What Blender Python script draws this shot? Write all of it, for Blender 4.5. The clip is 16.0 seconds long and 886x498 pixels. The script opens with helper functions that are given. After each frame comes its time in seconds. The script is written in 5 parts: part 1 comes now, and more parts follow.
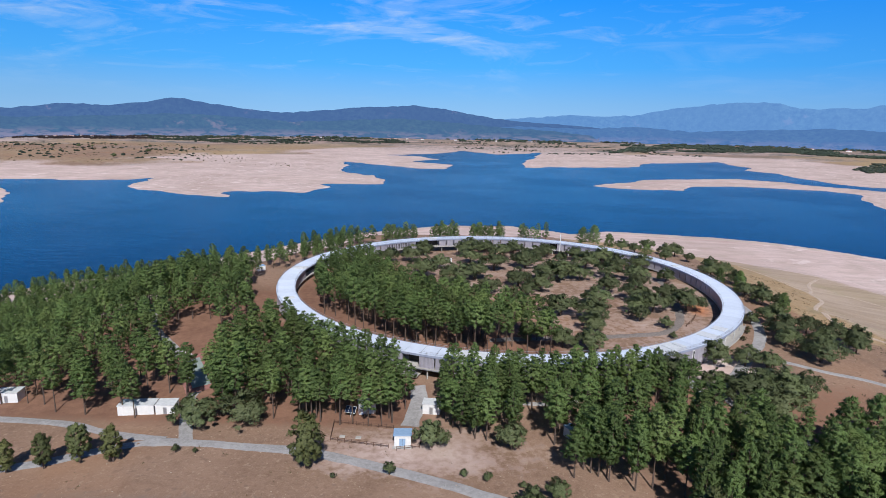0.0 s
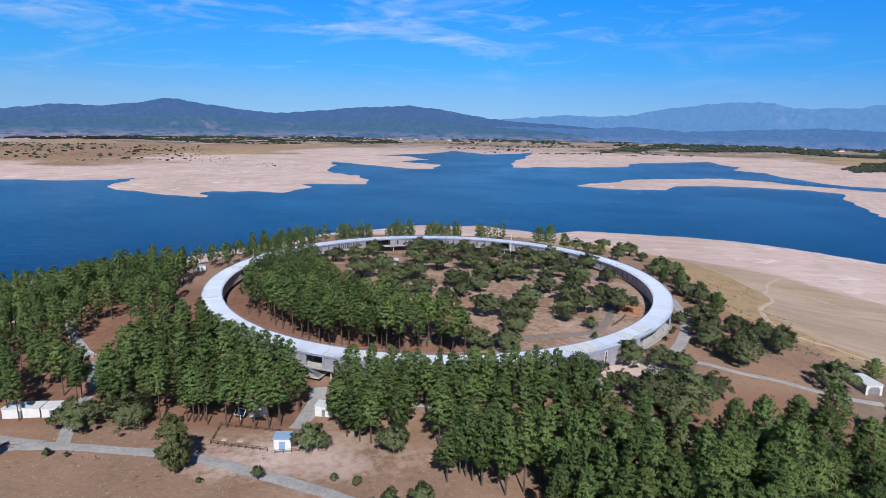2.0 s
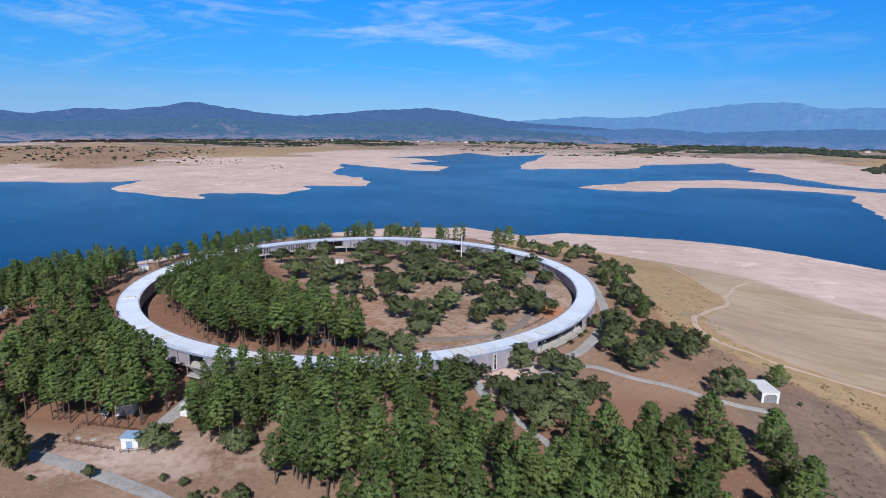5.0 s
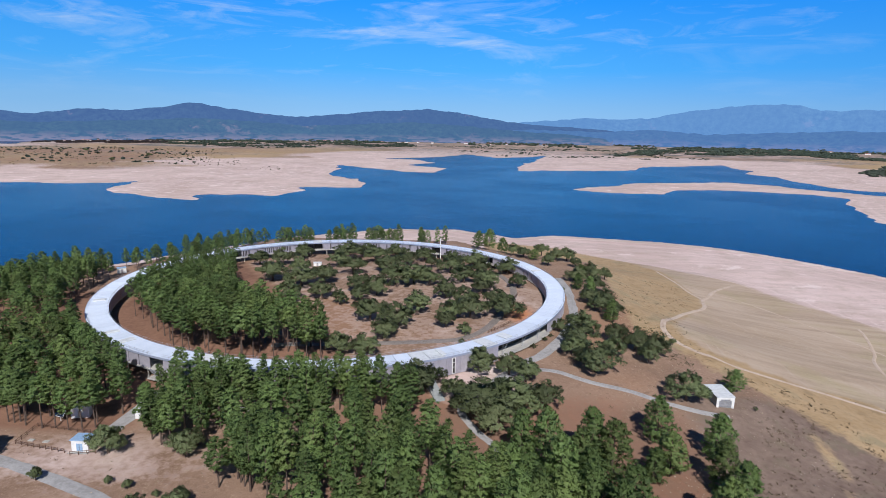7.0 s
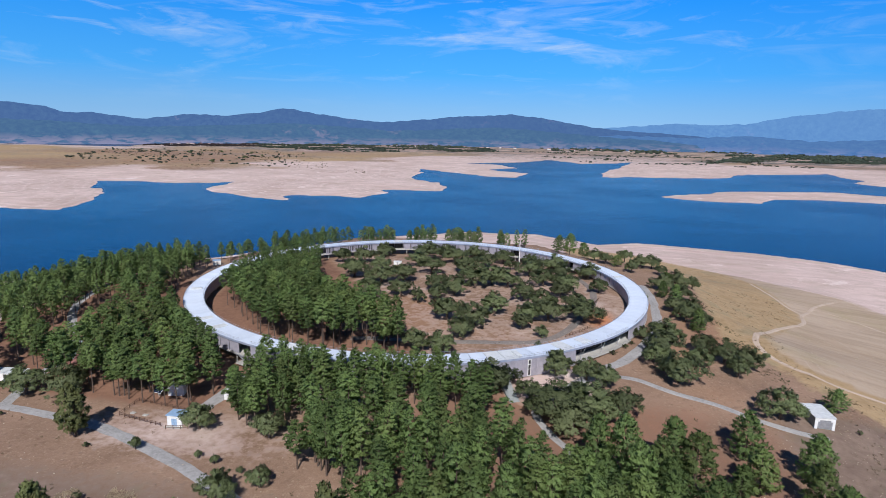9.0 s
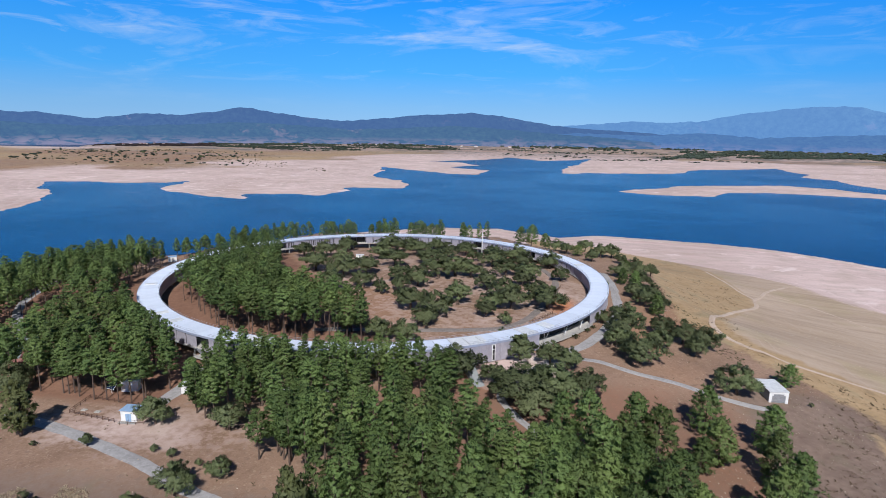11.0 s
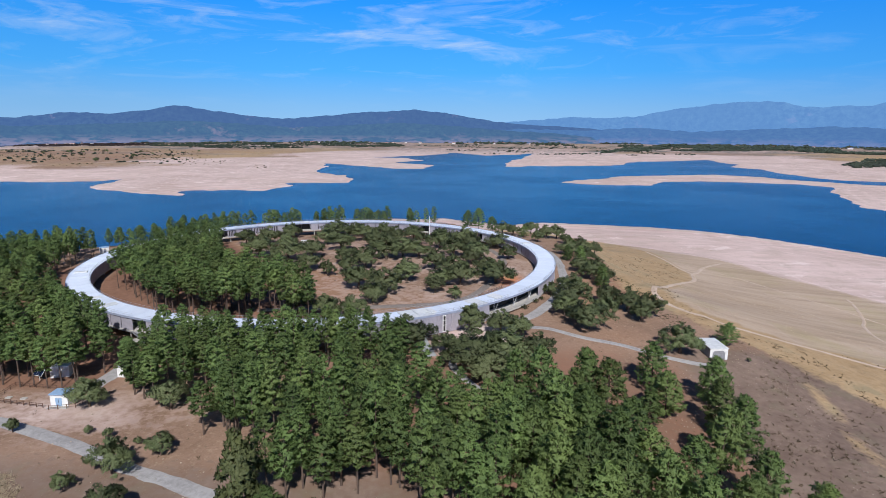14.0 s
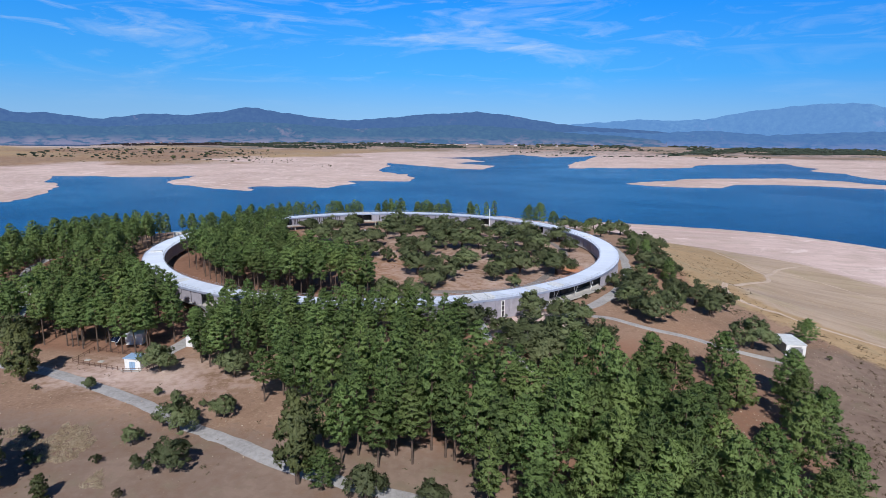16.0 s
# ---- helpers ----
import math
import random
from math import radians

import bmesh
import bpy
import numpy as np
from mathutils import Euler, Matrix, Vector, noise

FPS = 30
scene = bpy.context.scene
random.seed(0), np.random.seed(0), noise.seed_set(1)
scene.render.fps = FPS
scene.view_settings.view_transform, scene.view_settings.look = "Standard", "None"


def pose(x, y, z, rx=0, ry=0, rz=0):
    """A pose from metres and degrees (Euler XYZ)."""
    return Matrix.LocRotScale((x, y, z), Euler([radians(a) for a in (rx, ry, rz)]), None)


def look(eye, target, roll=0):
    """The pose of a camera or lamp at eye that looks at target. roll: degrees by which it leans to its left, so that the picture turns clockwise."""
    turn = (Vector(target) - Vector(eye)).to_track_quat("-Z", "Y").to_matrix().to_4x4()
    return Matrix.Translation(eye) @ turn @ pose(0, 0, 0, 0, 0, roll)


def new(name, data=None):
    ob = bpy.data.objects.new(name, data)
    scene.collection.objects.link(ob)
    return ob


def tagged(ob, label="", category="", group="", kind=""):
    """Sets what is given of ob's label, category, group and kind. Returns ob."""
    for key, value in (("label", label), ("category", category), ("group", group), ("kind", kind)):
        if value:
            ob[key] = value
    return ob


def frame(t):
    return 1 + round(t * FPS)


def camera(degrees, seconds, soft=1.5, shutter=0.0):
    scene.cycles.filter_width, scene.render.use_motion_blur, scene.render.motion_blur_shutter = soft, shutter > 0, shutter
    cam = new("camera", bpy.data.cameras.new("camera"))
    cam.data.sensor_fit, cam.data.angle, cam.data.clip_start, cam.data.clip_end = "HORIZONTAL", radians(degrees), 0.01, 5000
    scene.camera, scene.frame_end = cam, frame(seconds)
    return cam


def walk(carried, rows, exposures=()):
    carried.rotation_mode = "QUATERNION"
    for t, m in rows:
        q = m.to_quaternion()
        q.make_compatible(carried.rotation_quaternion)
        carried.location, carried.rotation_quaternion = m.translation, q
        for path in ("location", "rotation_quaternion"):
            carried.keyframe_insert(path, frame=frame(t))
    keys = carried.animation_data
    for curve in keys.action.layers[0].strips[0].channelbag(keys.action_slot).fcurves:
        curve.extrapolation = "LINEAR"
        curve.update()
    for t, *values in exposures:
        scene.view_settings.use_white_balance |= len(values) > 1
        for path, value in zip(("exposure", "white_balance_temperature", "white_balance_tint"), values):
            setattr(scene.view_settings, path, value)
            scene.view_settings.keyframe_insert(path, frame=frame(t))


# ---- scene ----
cam = camera(74.11, 16.0, soft=0.6)
# seconds, x, y, z, yaw, pitch, roll
PATH = [
    (0, -18.13, -262.43, 68.64, 2.02, -12.06, 1.17),
    (0.5, -11.17, -261.64, 68.29, 2.02, -12.01, 1.18),
    (1, -3.96, -260.56, 68.19, 2.03, -12.01, 1.18),
    (1.5, 3.10, -259.50, 68.21, 1.96, -12.02, 1.17),
    (2, 10.36, -258.31, 68.17, 1.90, -12.03, 1.11),
    (2.5, 17.44, -256.93, 67.83, 1.89, -11.97, 1.01),
    (3, 24.75, -255.68, 67.80, 1.87, -11.96, 0.90),
    (3.5, 31.88, -254.91, 67.69, 1.87, -11.96, 0.88),
    (4, 38.59, -254.37, 67.63, 1.77, -11.92, 0.83),
    (4.5, 45.67, -254.18, 67.74, 3.85, -11.86, 0.83),
    (5, 52.57, -254.06, 68.03, 4.21, -11.86, 0.83),
    (5.2, 55.29, -254.03, 68.18, 3.79, -11.86, 0.83),
    (6.25, 63.81, -254.09, 68.91, 3.43, -11.80, 0.92),
    (7, 65.83, -254.13, 69.56, 4.39, -11.76, 0.97),
    (7.3, 65.94, -254.13, 69.73, 5.52, -11.76, 0.95),
    (7.5, 65.94, -254.15, 69.63, 6.79, -11.74, 1.00),
    (8, 66.00, -254.48, 69.07, 10.46, -11.44, 1.23),
    (9.25, 66.13, -254.47, 67.16, 12.29, -11.38, 1.13),
    (10.5, 66.27, -254.46, 64.91, 11.39, -11.32, 1.03),
    (11, 66.31, -254.13, 63.53, 8.60, -11.40, 0.87),
    (11.5, 66.41, -254.21, 62.22, 5.38, -11.49, 0.58),
    (12, 66.28, -254.33, 61.09, 3.91, -11.60, 0.46),
    (12.5, 66.43, -254.37, 59.67, 3.21, -11.61, 0.37),
    (13, 66.34, -254.25, 58.22, 2.64, -11.65, 0.31),
    (13.5, 66.13, -254.21, 56.74, 2.14, -11.65, 0.27),
    (14, 66.04, -254.17, 55.15, 3.32, -11.54, 0.34),
    (14.5, 65.86, -254.00, 53.65, 5.20, -11.48, 0.42),
    (15, 65.79, -254.06, 52.06, 6.85, -11.37, 0.53),
    (15.5, 65.75, -254.04, 50.59, 8.29, -11.31, 0.60),
    (16, 65.79, -253.97, 49.16, 9.18, -11.32, 0.59),
]


def aimed(x, y, z, yaw, pitch, roll):
    """A camera pose from its place and its turn to the left, up, and about its axis."""
    return pose(x, y, z, 0, 0, yaw) @ pose(0, 0, 0, 90 + pitch) @ pose(0, 0, 0, 0, 0, roll)


walk(cam, [(row[0], aimed(*row[1:])) for row in PATH])

# ---- light ----
SUN_ELEVATION, SUN_FROM = 43.0, (0.17, -0.98)  # the sun stands behind the first camera, a little to its right


def make_world():
    world = bpy.data.worlds.new("sky")
    world.use_nodes = True
    scene.world = world
    nt = world.node_tree
    nt.nodes.clear()
    n = nt.nodes.new
    sky = n("ShaderNodeTexSky")
    sky.sky_type, sky.sun_disc = "NISHITA", False
    sky.sun_elevation, sky.sun_rotation = radians(SUN_ELEVATION), radians(170)
    sky.altitude, sky.air_density, sky.dust_density, sky.ozone_density = 400, 1.0, 0.3, 3.0
    coord = n("ShaderNodeTexCoord")
    split = n("ShaderNodeSeparateXYZ")
    nt.links.new(coord.outputs["Generated"], split.inputs[0])
    # clear dry air: the blue deepens quickly above the horizon
    ramp = n("ShaderNodeValToRGB")
    els = ramp.color_ramp.elements
    els[0].position, els[0].color = 0.0, (0.27, 0.52, 0.86, 1)
    els[1].position, els[1].color = 1.0, (0.004, 0.022, 0.10, 1)
    for pos, col in ((0.035, (0.20, 0.48, 0.88, 1)), (0.09, (0.060, 0.41, 1.0, 1)), (0.19, (0.012, 0.305, 1.0, 1)), (0.34, (0.003, 0.062, 0.27, 1))):
        e = els.new(pos)
        e.color = col
    nt.links.new(split.outputs["Z"], ramp.inputs[0])
    gain = n("ShaderNodeMix")
    gain.data_type, gain.blend_type = "RGBA", "MULTIPLY"
    gain.inputs[0].default_value = 1.0
    nt.links.new(ramp.outputs[0], gain.inputs[6])
    gain.inputs[7].default_value = (11, 11, 10.8, 1)
    air = n("ShaderNodeMix")
    air.data_type = "RGBA"
    air.inputs[0].default_value = 0.95
    nt.links.new(sky.outputs[0], air.inputs[6])
    nt.links.new(gain.outputs[2], air.inputs[7])
    # thin high cloud: streaks laid out by bearing and height above the horizon
    bearing = n("ShaderNodeMath")
    bearing.operation = "ARCTAN2"
    nt.links.new(split.outputs["X"], bearing.inputs[0])
    nt.links.new(split.outputs["Y"], bearing.inputs[1])
    flat = n("ShaderNodeCombineXYZ")
    nt.links.new(bearing.outputs[0], flat.inputs[0])
    nt.links.new(split.outputs["Z"], flat.inputs[1])
    masks = []
    for size, turn, off, low, high in ((1.0, -14, 3.1, 0.52, 0.78), (2.2, -20, 8.4, 0.55, 0.85)):
        mp = n("ShaderNodeMapping")
        mp.inputs["Rotation"].default_value = (0, 0, radians(turn))
        mp.inputs["Scale"].default_value = (3.2 * size, 17 * size, 1)
        mp.inputs["Location"].default_value = (off, off * 0.7, 0)
        nt.links.new(flat.outputs[0], mp.inputs[0])
        no = n("ShaderNodeTexNoise")
        no.inputs["Scale"].default_value, no.inputs["Detail"].default_value, no.inputs["Roughness"].default_value = 1.0, 9, 0.62
        no.inputs["Distortion"].default_value = 0.95
        nt.links.new(mp.outputs[0], no.inputs["Vector"])
        rm = n("ShaderNodeMapRange")
        rm.inputs["From Min"].default_value, rm.inputs["From Max"].default_value = low, high
        nt.links.new(no.outputs[0], rm.inputs[0])
        masks.append(rm)
    both = n("ShaderNodeMath")
    both.operation, both.use_clamp = "ADD", True
    for k, m in enumerate(masks):
        nt.links.new(m.outputs[0], both.inputs[k])
    rise = n("ShaderNodeMapRange")
    rise.inputs["From Min"].default_value, rise.inputs["From Max"].default_value = 0.03, 0.13
    rise.inputs["To Max"].default_value = 0.55
    nt.links.new(split.outputs["Z"], rise.inputs[0])
    # most of the cloud lies ahead, thinner to the west, almost none to the east
    ahead = n("ShaderNodeValToRGB")
    bands = ahead.color_ramp.elements
    bands[0].position, bands[0].color = 0.0, (0.6, 0.6, 0.6, 1)
    bands[1].position, bands[1].color = 1.0, (0.35, 0.35, 0.35, 1)
    for pos, v in ((0.38, 0.9), (0.44, 0.85), (0.475, 1.0), (0.505, 1.0), (0.53, 0.55), (0.6, 0.4)):
        e = bands.new(pos)
        e.color = (v, v, v, 1)
    share = n("ShaderNodeMapRange")
    share.inputs["From Min"].default_value, share.inputs["From Max"].default_value = -math.pi, math.pi
    nt.links.new(bearing.outputs[0], share.inputs[0])
    nt.links.new(share.outputs[0], ahead.inputs[0])
    part_of = n("ShaderNodeMath")
    part_of.operation = "MULTIPLY"
    nt.links.new(both.outputs[0], part_of.inputs[0])
    nt.links.new(ahead.outputs[0], part_of.inputs[1])
    veil = n("ShaderNodeMath")
    veil.operation = "MULTIPLY"
    nt.links.new(part_of.outputs[0], veil.inputs[0])
    nt.links.new(rise.outputs[0], veil.inputs[1])
    # the blue is a little deeper to the east
    east = n("ShaderNodeValToRGB")
    tones = east.color_ramp.elements
    tones[0].position, tones[0].color = 0.40, (0.92, 0.92, 0.92, 1)
    tones[1].position, tones[1].color = 0.60, (0.78, 0.82, 0.88, 1)
    for pos, v in ((0.455, 1.0), (0.51, 1.0)):
        e = tones.new(pos)
        e.color = (v, v, v, 1)
    nt.links.new(share.outputs[0], east.inputs[0])
    tinted = n("ShaderNodeMix")
    tinted.data_type, tinted.blend_type = "RGBA", "MULTIPLY"
    tinted.inputs[0].default_value = 1.0
    nt.links.new(air.outputs[2], tinted.inputs[6])
    nt.links.new(east.outputs[0], tinted.inputs[7])
    cloud = n("ShaderNodeMix")
    cloud.data_type = "RGBA"
    nt.links.new(veil.outputs[0], cloud.inputs[0])
    nt.links.new(tinted.outputs[2], cloud.inputs[6])
    cloud.inputs[7].default_value = (7.0, 8.0, 9.2, 1)
    back = n("ShaderNodeBackground")
    back.inputs["Strength"].default_value = 0.1
    nt.links.new(cloud.outputs[2], back.inputs["Color"])
    out = n("ShaderNodeOutputWorld")
    nt.links.new(back.outputs[0], out.inputs[0])


make_world()
sun_data = bpy.data.lights.new("sun", "SUN")
sun_data.energy, sun_data.angle, sun_data.color = 5.0, radians(0.53), (1.0, 0.98, 0.98)
sun = new("sun", sun_data)
rise = math.tan(radians(SUN_ELEVATION)) * math.hypot(*SUN_FROM)
sun.matrix_world = look((SUN_FROM[0] * 200, SUN_FROM[1] * 200, rise * 200), (0, 0, 0))
scene.view_settings.exposure = -0.05

# ---- materials ----
class Nodes:
    """A small shorthand for building one material's node tree."""

    def __init__(self, name):
        self.mat = bpy.data.materials.new(name)
        self.mat.use_nodes = True
        self.nt = self.mat.node_tree
        self.nt.nodes.clear()
        self.out = self.nt.nodes.new("ShaderNodeOutputMaterial")

    def add(self, kind, **inputs):
        node = self.nt.nodes.new(kind)
        for key, value in inputs.items():
            self.put(node, key.replace("_", " "), value)
        return node

    def put(self, node, key, value):
        slot = node.inputs[key]
        if isinstance(value, bpy.types.NodeSocket):
            self.nt.links.new(value, slot)
        elif isinstance(value, tuple) and len(value) == 3 and slot.type == "RGBA":
            slot.default_value = (*value, 1)
        else:
            slot.default_value = value

    def where(self, kind="world"):
        if kind == "world":
            return self.add("ShaderNodeNewGeometry").outputs["Position"]
        return self.add("ShaderNodeTexCoord").outputs["Object"]

    def noise(self, vector, scale, detail=4, rough=0.55):
        return self.add("ShaderNodeTexNoise", Vector=vector, Scale=scale, Detail=detail, Roughness=rough).outputs[0]

    def span(self, value, a, b, to0=0.0, to1=1.0):
        node = self.add("ShaderNodeMapRange", Value=value)
        for key, v in (("From Min", a), ("From Max", b), ("To Min", to0), ("To Max", to1)):
            node.inputs[key].default_value = v
        return node.outputs[0]

    def mix(self, factor, a, b, blend="MIX"):
        node = self.nt.nodes.new("ShaderNodeMix")
        node.data_type, node.blend_type = "RGBA", blend
        for slot, value in ((0, factor), (6, a), (7, b)):
            if isinstance(value, bpy.types.NodeSocket):
                self.nt.links.new(value, node.inputs[slot])
            elif slot == 0:
                node.inputs[0].default_value = value
            else:
                node.inputs[slot].default_value = (*value, 1)
        return node.outputs[2]

    def math(self, op, a, b=0.0):
        node = self.nt.nodes.new("ShaderNodeMath")
        node.operation = op
        for slot, value in ((0, a), (1, b)):
            if isinstance(value, bpy.types.NodeSocket):
                self.nt.links.new(value, node.inputs[slot])
            else:
                node.inputs[slot].default_value = value
        return node.outputs[0]

    def attribute(self, name):
        node = self.nt.nodes.new("ShaderNodeAttribute")
        node.attribute_name = name
        return node.outputs["Fac"]

    def bump(self, height, distance, strength=1.0):
        return self.add("ShaderNodeBump", Height=height, Distance=distance, Strength=strength).outputs[0]

    def done(self, shader):
        self.nt.links.new(shader.outputs[0], self.out.inputs[0])
        return self.mat

    def surface(self, colour, rough=0.8, metal=0.0, normal=None, specular=0.5):
        node = self.add("ShaderNodeBsdfPrincipled", Base_Color=colour, Roughness=rough, Metallic=metal)
        node.inputs["Specular IOR Level"].default_value = specular
        if normal is not None:
            self.nt.links.new(normal, node.inputs["Normal"])
        return self.done(node)


def worn(name, light, dark, scale, rough=0.7, metal=0.0, relief=0.01, specular=0.4):
    """A plain surface with broad blotches, fine grain and a little difference from one object to the next."""
    m = Nodes(name)
    v = m.where("object")
    broad, fine = m.noise(v, scale), m.noise(v, scale * 9, 6)
    colour = m.mix(m.span(m.math("ADD", m.math("MULTIPLY", broad, 0.6), m.math("MULTIPLY", fine, 0.4)), 0.35, 0.65), dark, light)
    rnd = m.add("ShaderNodeObjectInfo").outputs["Random"]
    colour = m.mix(1.0, colour, m.mix(rnd, (0.9, 0.9, 0.9), (1.0, 1.0, 1.0)), "MULTIPLY")
    return m.surface(colour, rough, metal, m.bump(fine, relief), specular)


def ground_material():
    m = Nodes("ground")
    p = m.where()
    n1, n2, n3, n4 = m.noise(p, 0.012, 6), m.noise(p, 0.07, 6), m.noise(p, 0.5, 6), m.noise(p, 2.6, 5)
    blotch = m.span(m.math("ADD", m.math("MULTIPLY", n2, 0.55), m.math("MULTIPLY", n3, 0.45)), 0.36, 0.62)
    grit = m.span(n4, 0.3, 0.7)
    soil = m.mix(blotch, (0.190, 0.116, 0.078), (0.310, 0.200, 0.140))
    soil = m.mix(m.math("MULTIPLY", grit, 0.35), soil, (0.38, 0.272, 0.20))
    soil = m.mix(m.span(n3, 0.56, 0.68, 0, 0.6), soil, (0.165, 0.108, 0.08))
    soil = m.mix(m.span(m.noise(p, 0.9, 6, 0.7), 0.55, 0.68, 0, 0.6), soil, (0.41, 0.305, 0.215))
    soil = m.mix(m.span(n1, 0.53, 0.64, 0, 0.55), soil, (0.33, 0.185, 0.11))
    litter = m.mix(blotch, (0.185, 0.098, 0.066), (0.295, 0.165, 0.110))
    litter = m.mix(m.math("MULTIPLY", grit, 0.35), litter, (0.11, 0.065, 0.05))
    grass = m.mix(blotch, (0.34, 0.232, 0.125), (0.47, 0.335, 0.195))
    grass = m.mix(m.span(n2, 0.54, 0.66, 0, 0.7), grass, (0.27, 0.225, 0.135))
    grass = m.mix(m.span(n3, 0.6, 0.68, 0, 0.5), grass, (0.21, 0.16, 0.10))
    sand = m.mix(m.span(n1, 0.35, 0.65), (0.48, 0.358, 0.312), (0.64, 0.495, 0.450))
    sand = m.mix(m.span(n2, 0.46, 0.64, 0, 0.6), sand, (0.45, 0.355, 0.295))
    sand = m.mix(m.span(n3, 0.58, 0.70, 0, 0.45), sand, (0.37, 0.28, 0.23))
    # level lines that the falling water has left on the banks
    z = m.add("ShaderNodeSeparateXYZ", Vector=p).outputs[2]
    lines = m.noise(m.add("ShaderNodeCombineXYZ", Z=m.math("ADD", m.math("MULTIPLY", z, 2.2), n2)).outputs[0], 1.6, 5)
    sand = m.mix(m.span(lines, 0.50, 0.62, 0, 0.38), sand, (0.76, 0.625, 0.575))
    sand = m.mix(m.span(lines, 0.44, 0.36, 0, 0.28), sand, (0.40, 0.31, 0.235))
    scrub = m.mix(m.span(m.math("ADD", m.math("MULTIPLY", n1, 0.6), m.math("MULTIPLY", n2, 0.4)), 0.44, 0.54), (0.46, 0.335, 0.285), (0.15, 0.145, 0.125))
    silt = m.mix(m.span(n1, 0.38, 0.62), (0.40, 0.298, 0.212), (0.475, 0.365, 0.272))
    silt = m.mix(m.span(lines, 0.52, 0.62, 0, 0.34), silt, (0.50, 0.42, 0.34))
    silt = m.mix(m.span(m.noise(p, 0.021, 5, 0.6), 0.54, 0.68, 0, 0.5), silt, (0.37, 0.315, 0.17))
    silt = m.mix(m.span(n3, 0.56, 0.70, 0, 0.35), silt, (0.27, 0.215, 0.15))
    salt = m.span(m.noise(p, 0.033, 6, 0.65), 0.60, 0.66, 0, 0.75)
    sand = m.mix(salt, sand, (0.75, 0.63, 0.585))
    drift = m.add("ShaderNodeMapping", Vector=p)
    drift.inputs["Rotation"].default_value = (0, 0, radians(56))
    drift.inputs["Scale"].default_value = (0.012, 0.16, 0.1)
    streak = m.noise(drift.outputs[0], 1.0, 7, 0.7)
    silt = m.mix(m.span(streak, 0.50, 0.66, 0, 0.55), silt, (0.50, 0.40, 0.30))
    silt = m.mix(m.span(streak, 0.50, 0.36, 0, 0.45), silt, (0.27, 0.205, 0.145))
    sand = m.mix(m.span(streak, 0.52, 0.66, 0, 0.35), sand, (0.74, 0.61, 0.57))
    sand = m.mix(m.span(streak, 0.48, 0.34, 0, 0.40), sand, (0.43, 0.325, 0.285))
    grass = m.mix(m.span(m.noise(p, 0.19, 7, 0.7), 0.50, 0.66, 0, 0.6), grass, (0.25, 0.18, 0.105))
    weeds = m.mix(blotch, (0.158, 0.110, 0.086), (0.250, 0.182, 0.142))
    weeds = m.mix(m.span(m.noise(p, 0.11, 6, 0.65), 0.52, 0.64, 0, 0.45), weeds, (0.185, 0.160, 0.105))
    red = m.mix(blotch, (0.48, 0.16, 0.07), (0.52, 0.25, 0.13))
    wob = m.math("MULTIPLY", m.math("SUBTRACT", m.math("ADD", n2, n3), 1.0), 0.9)
    colour = soil
    for name, tone in (("litter", litter), ("weeds", weeds), ("grass", grass), ("silt", silt), ("sand", sand), ("scrub", scrub), ("red", red)):
        a = m.attribute(name)
        f = m.span(m.math("ADD", a, m.math("MULTIPLY", wob, m.math("MULTIPLY", m.math("MULTIPLY", a, m.math("SUBTRACT", 1.0, a)), 4.0))), 0.25, 0.75)
        colour = m.mix(f, colour, tone)
    height = m.math("ADD", m.math("MULTIPLY", n3, 0.5), m.math("MULTIPLY", n4, 0.22))
    return m.surface(colour, 0.95, 0, m.bump(height, 0.35, 0.6), 0.1)


def water_material():
    m = Nodes("lake_water")
    p = m.where()
    mp = m.add("ShaderNodeMapping", Vector=p)
    mp.inputs["Scale"].default_value = (1.0, 2.2, 1.0)
    mp.inputs["Rotation"].default_value = (0, 0, radians(18))
    small, wide = m.noise(mp.outputs[0], 0.55, 4), m.noise(mp.outputs[0], 0.05, 3)
    slicks = m.noise(p, 0.006, 5)
    colour = m.mix(m.span(slicks, 0.4, 0.62), (0.001, 0.019, 0.062), (0.0015, 0.026, 0.080))
    rough = m.span(slicks, 0.4, 0.62, 0.15, 0.21)
    height = m.math("ADD", m.math("MULTIPLY", small, 0.25), m.math("MULTIPLY", wide, 0.8))
    return m.surface(colour, rough, 0, m.bump(height, 0.6, 0.5), 0.13)


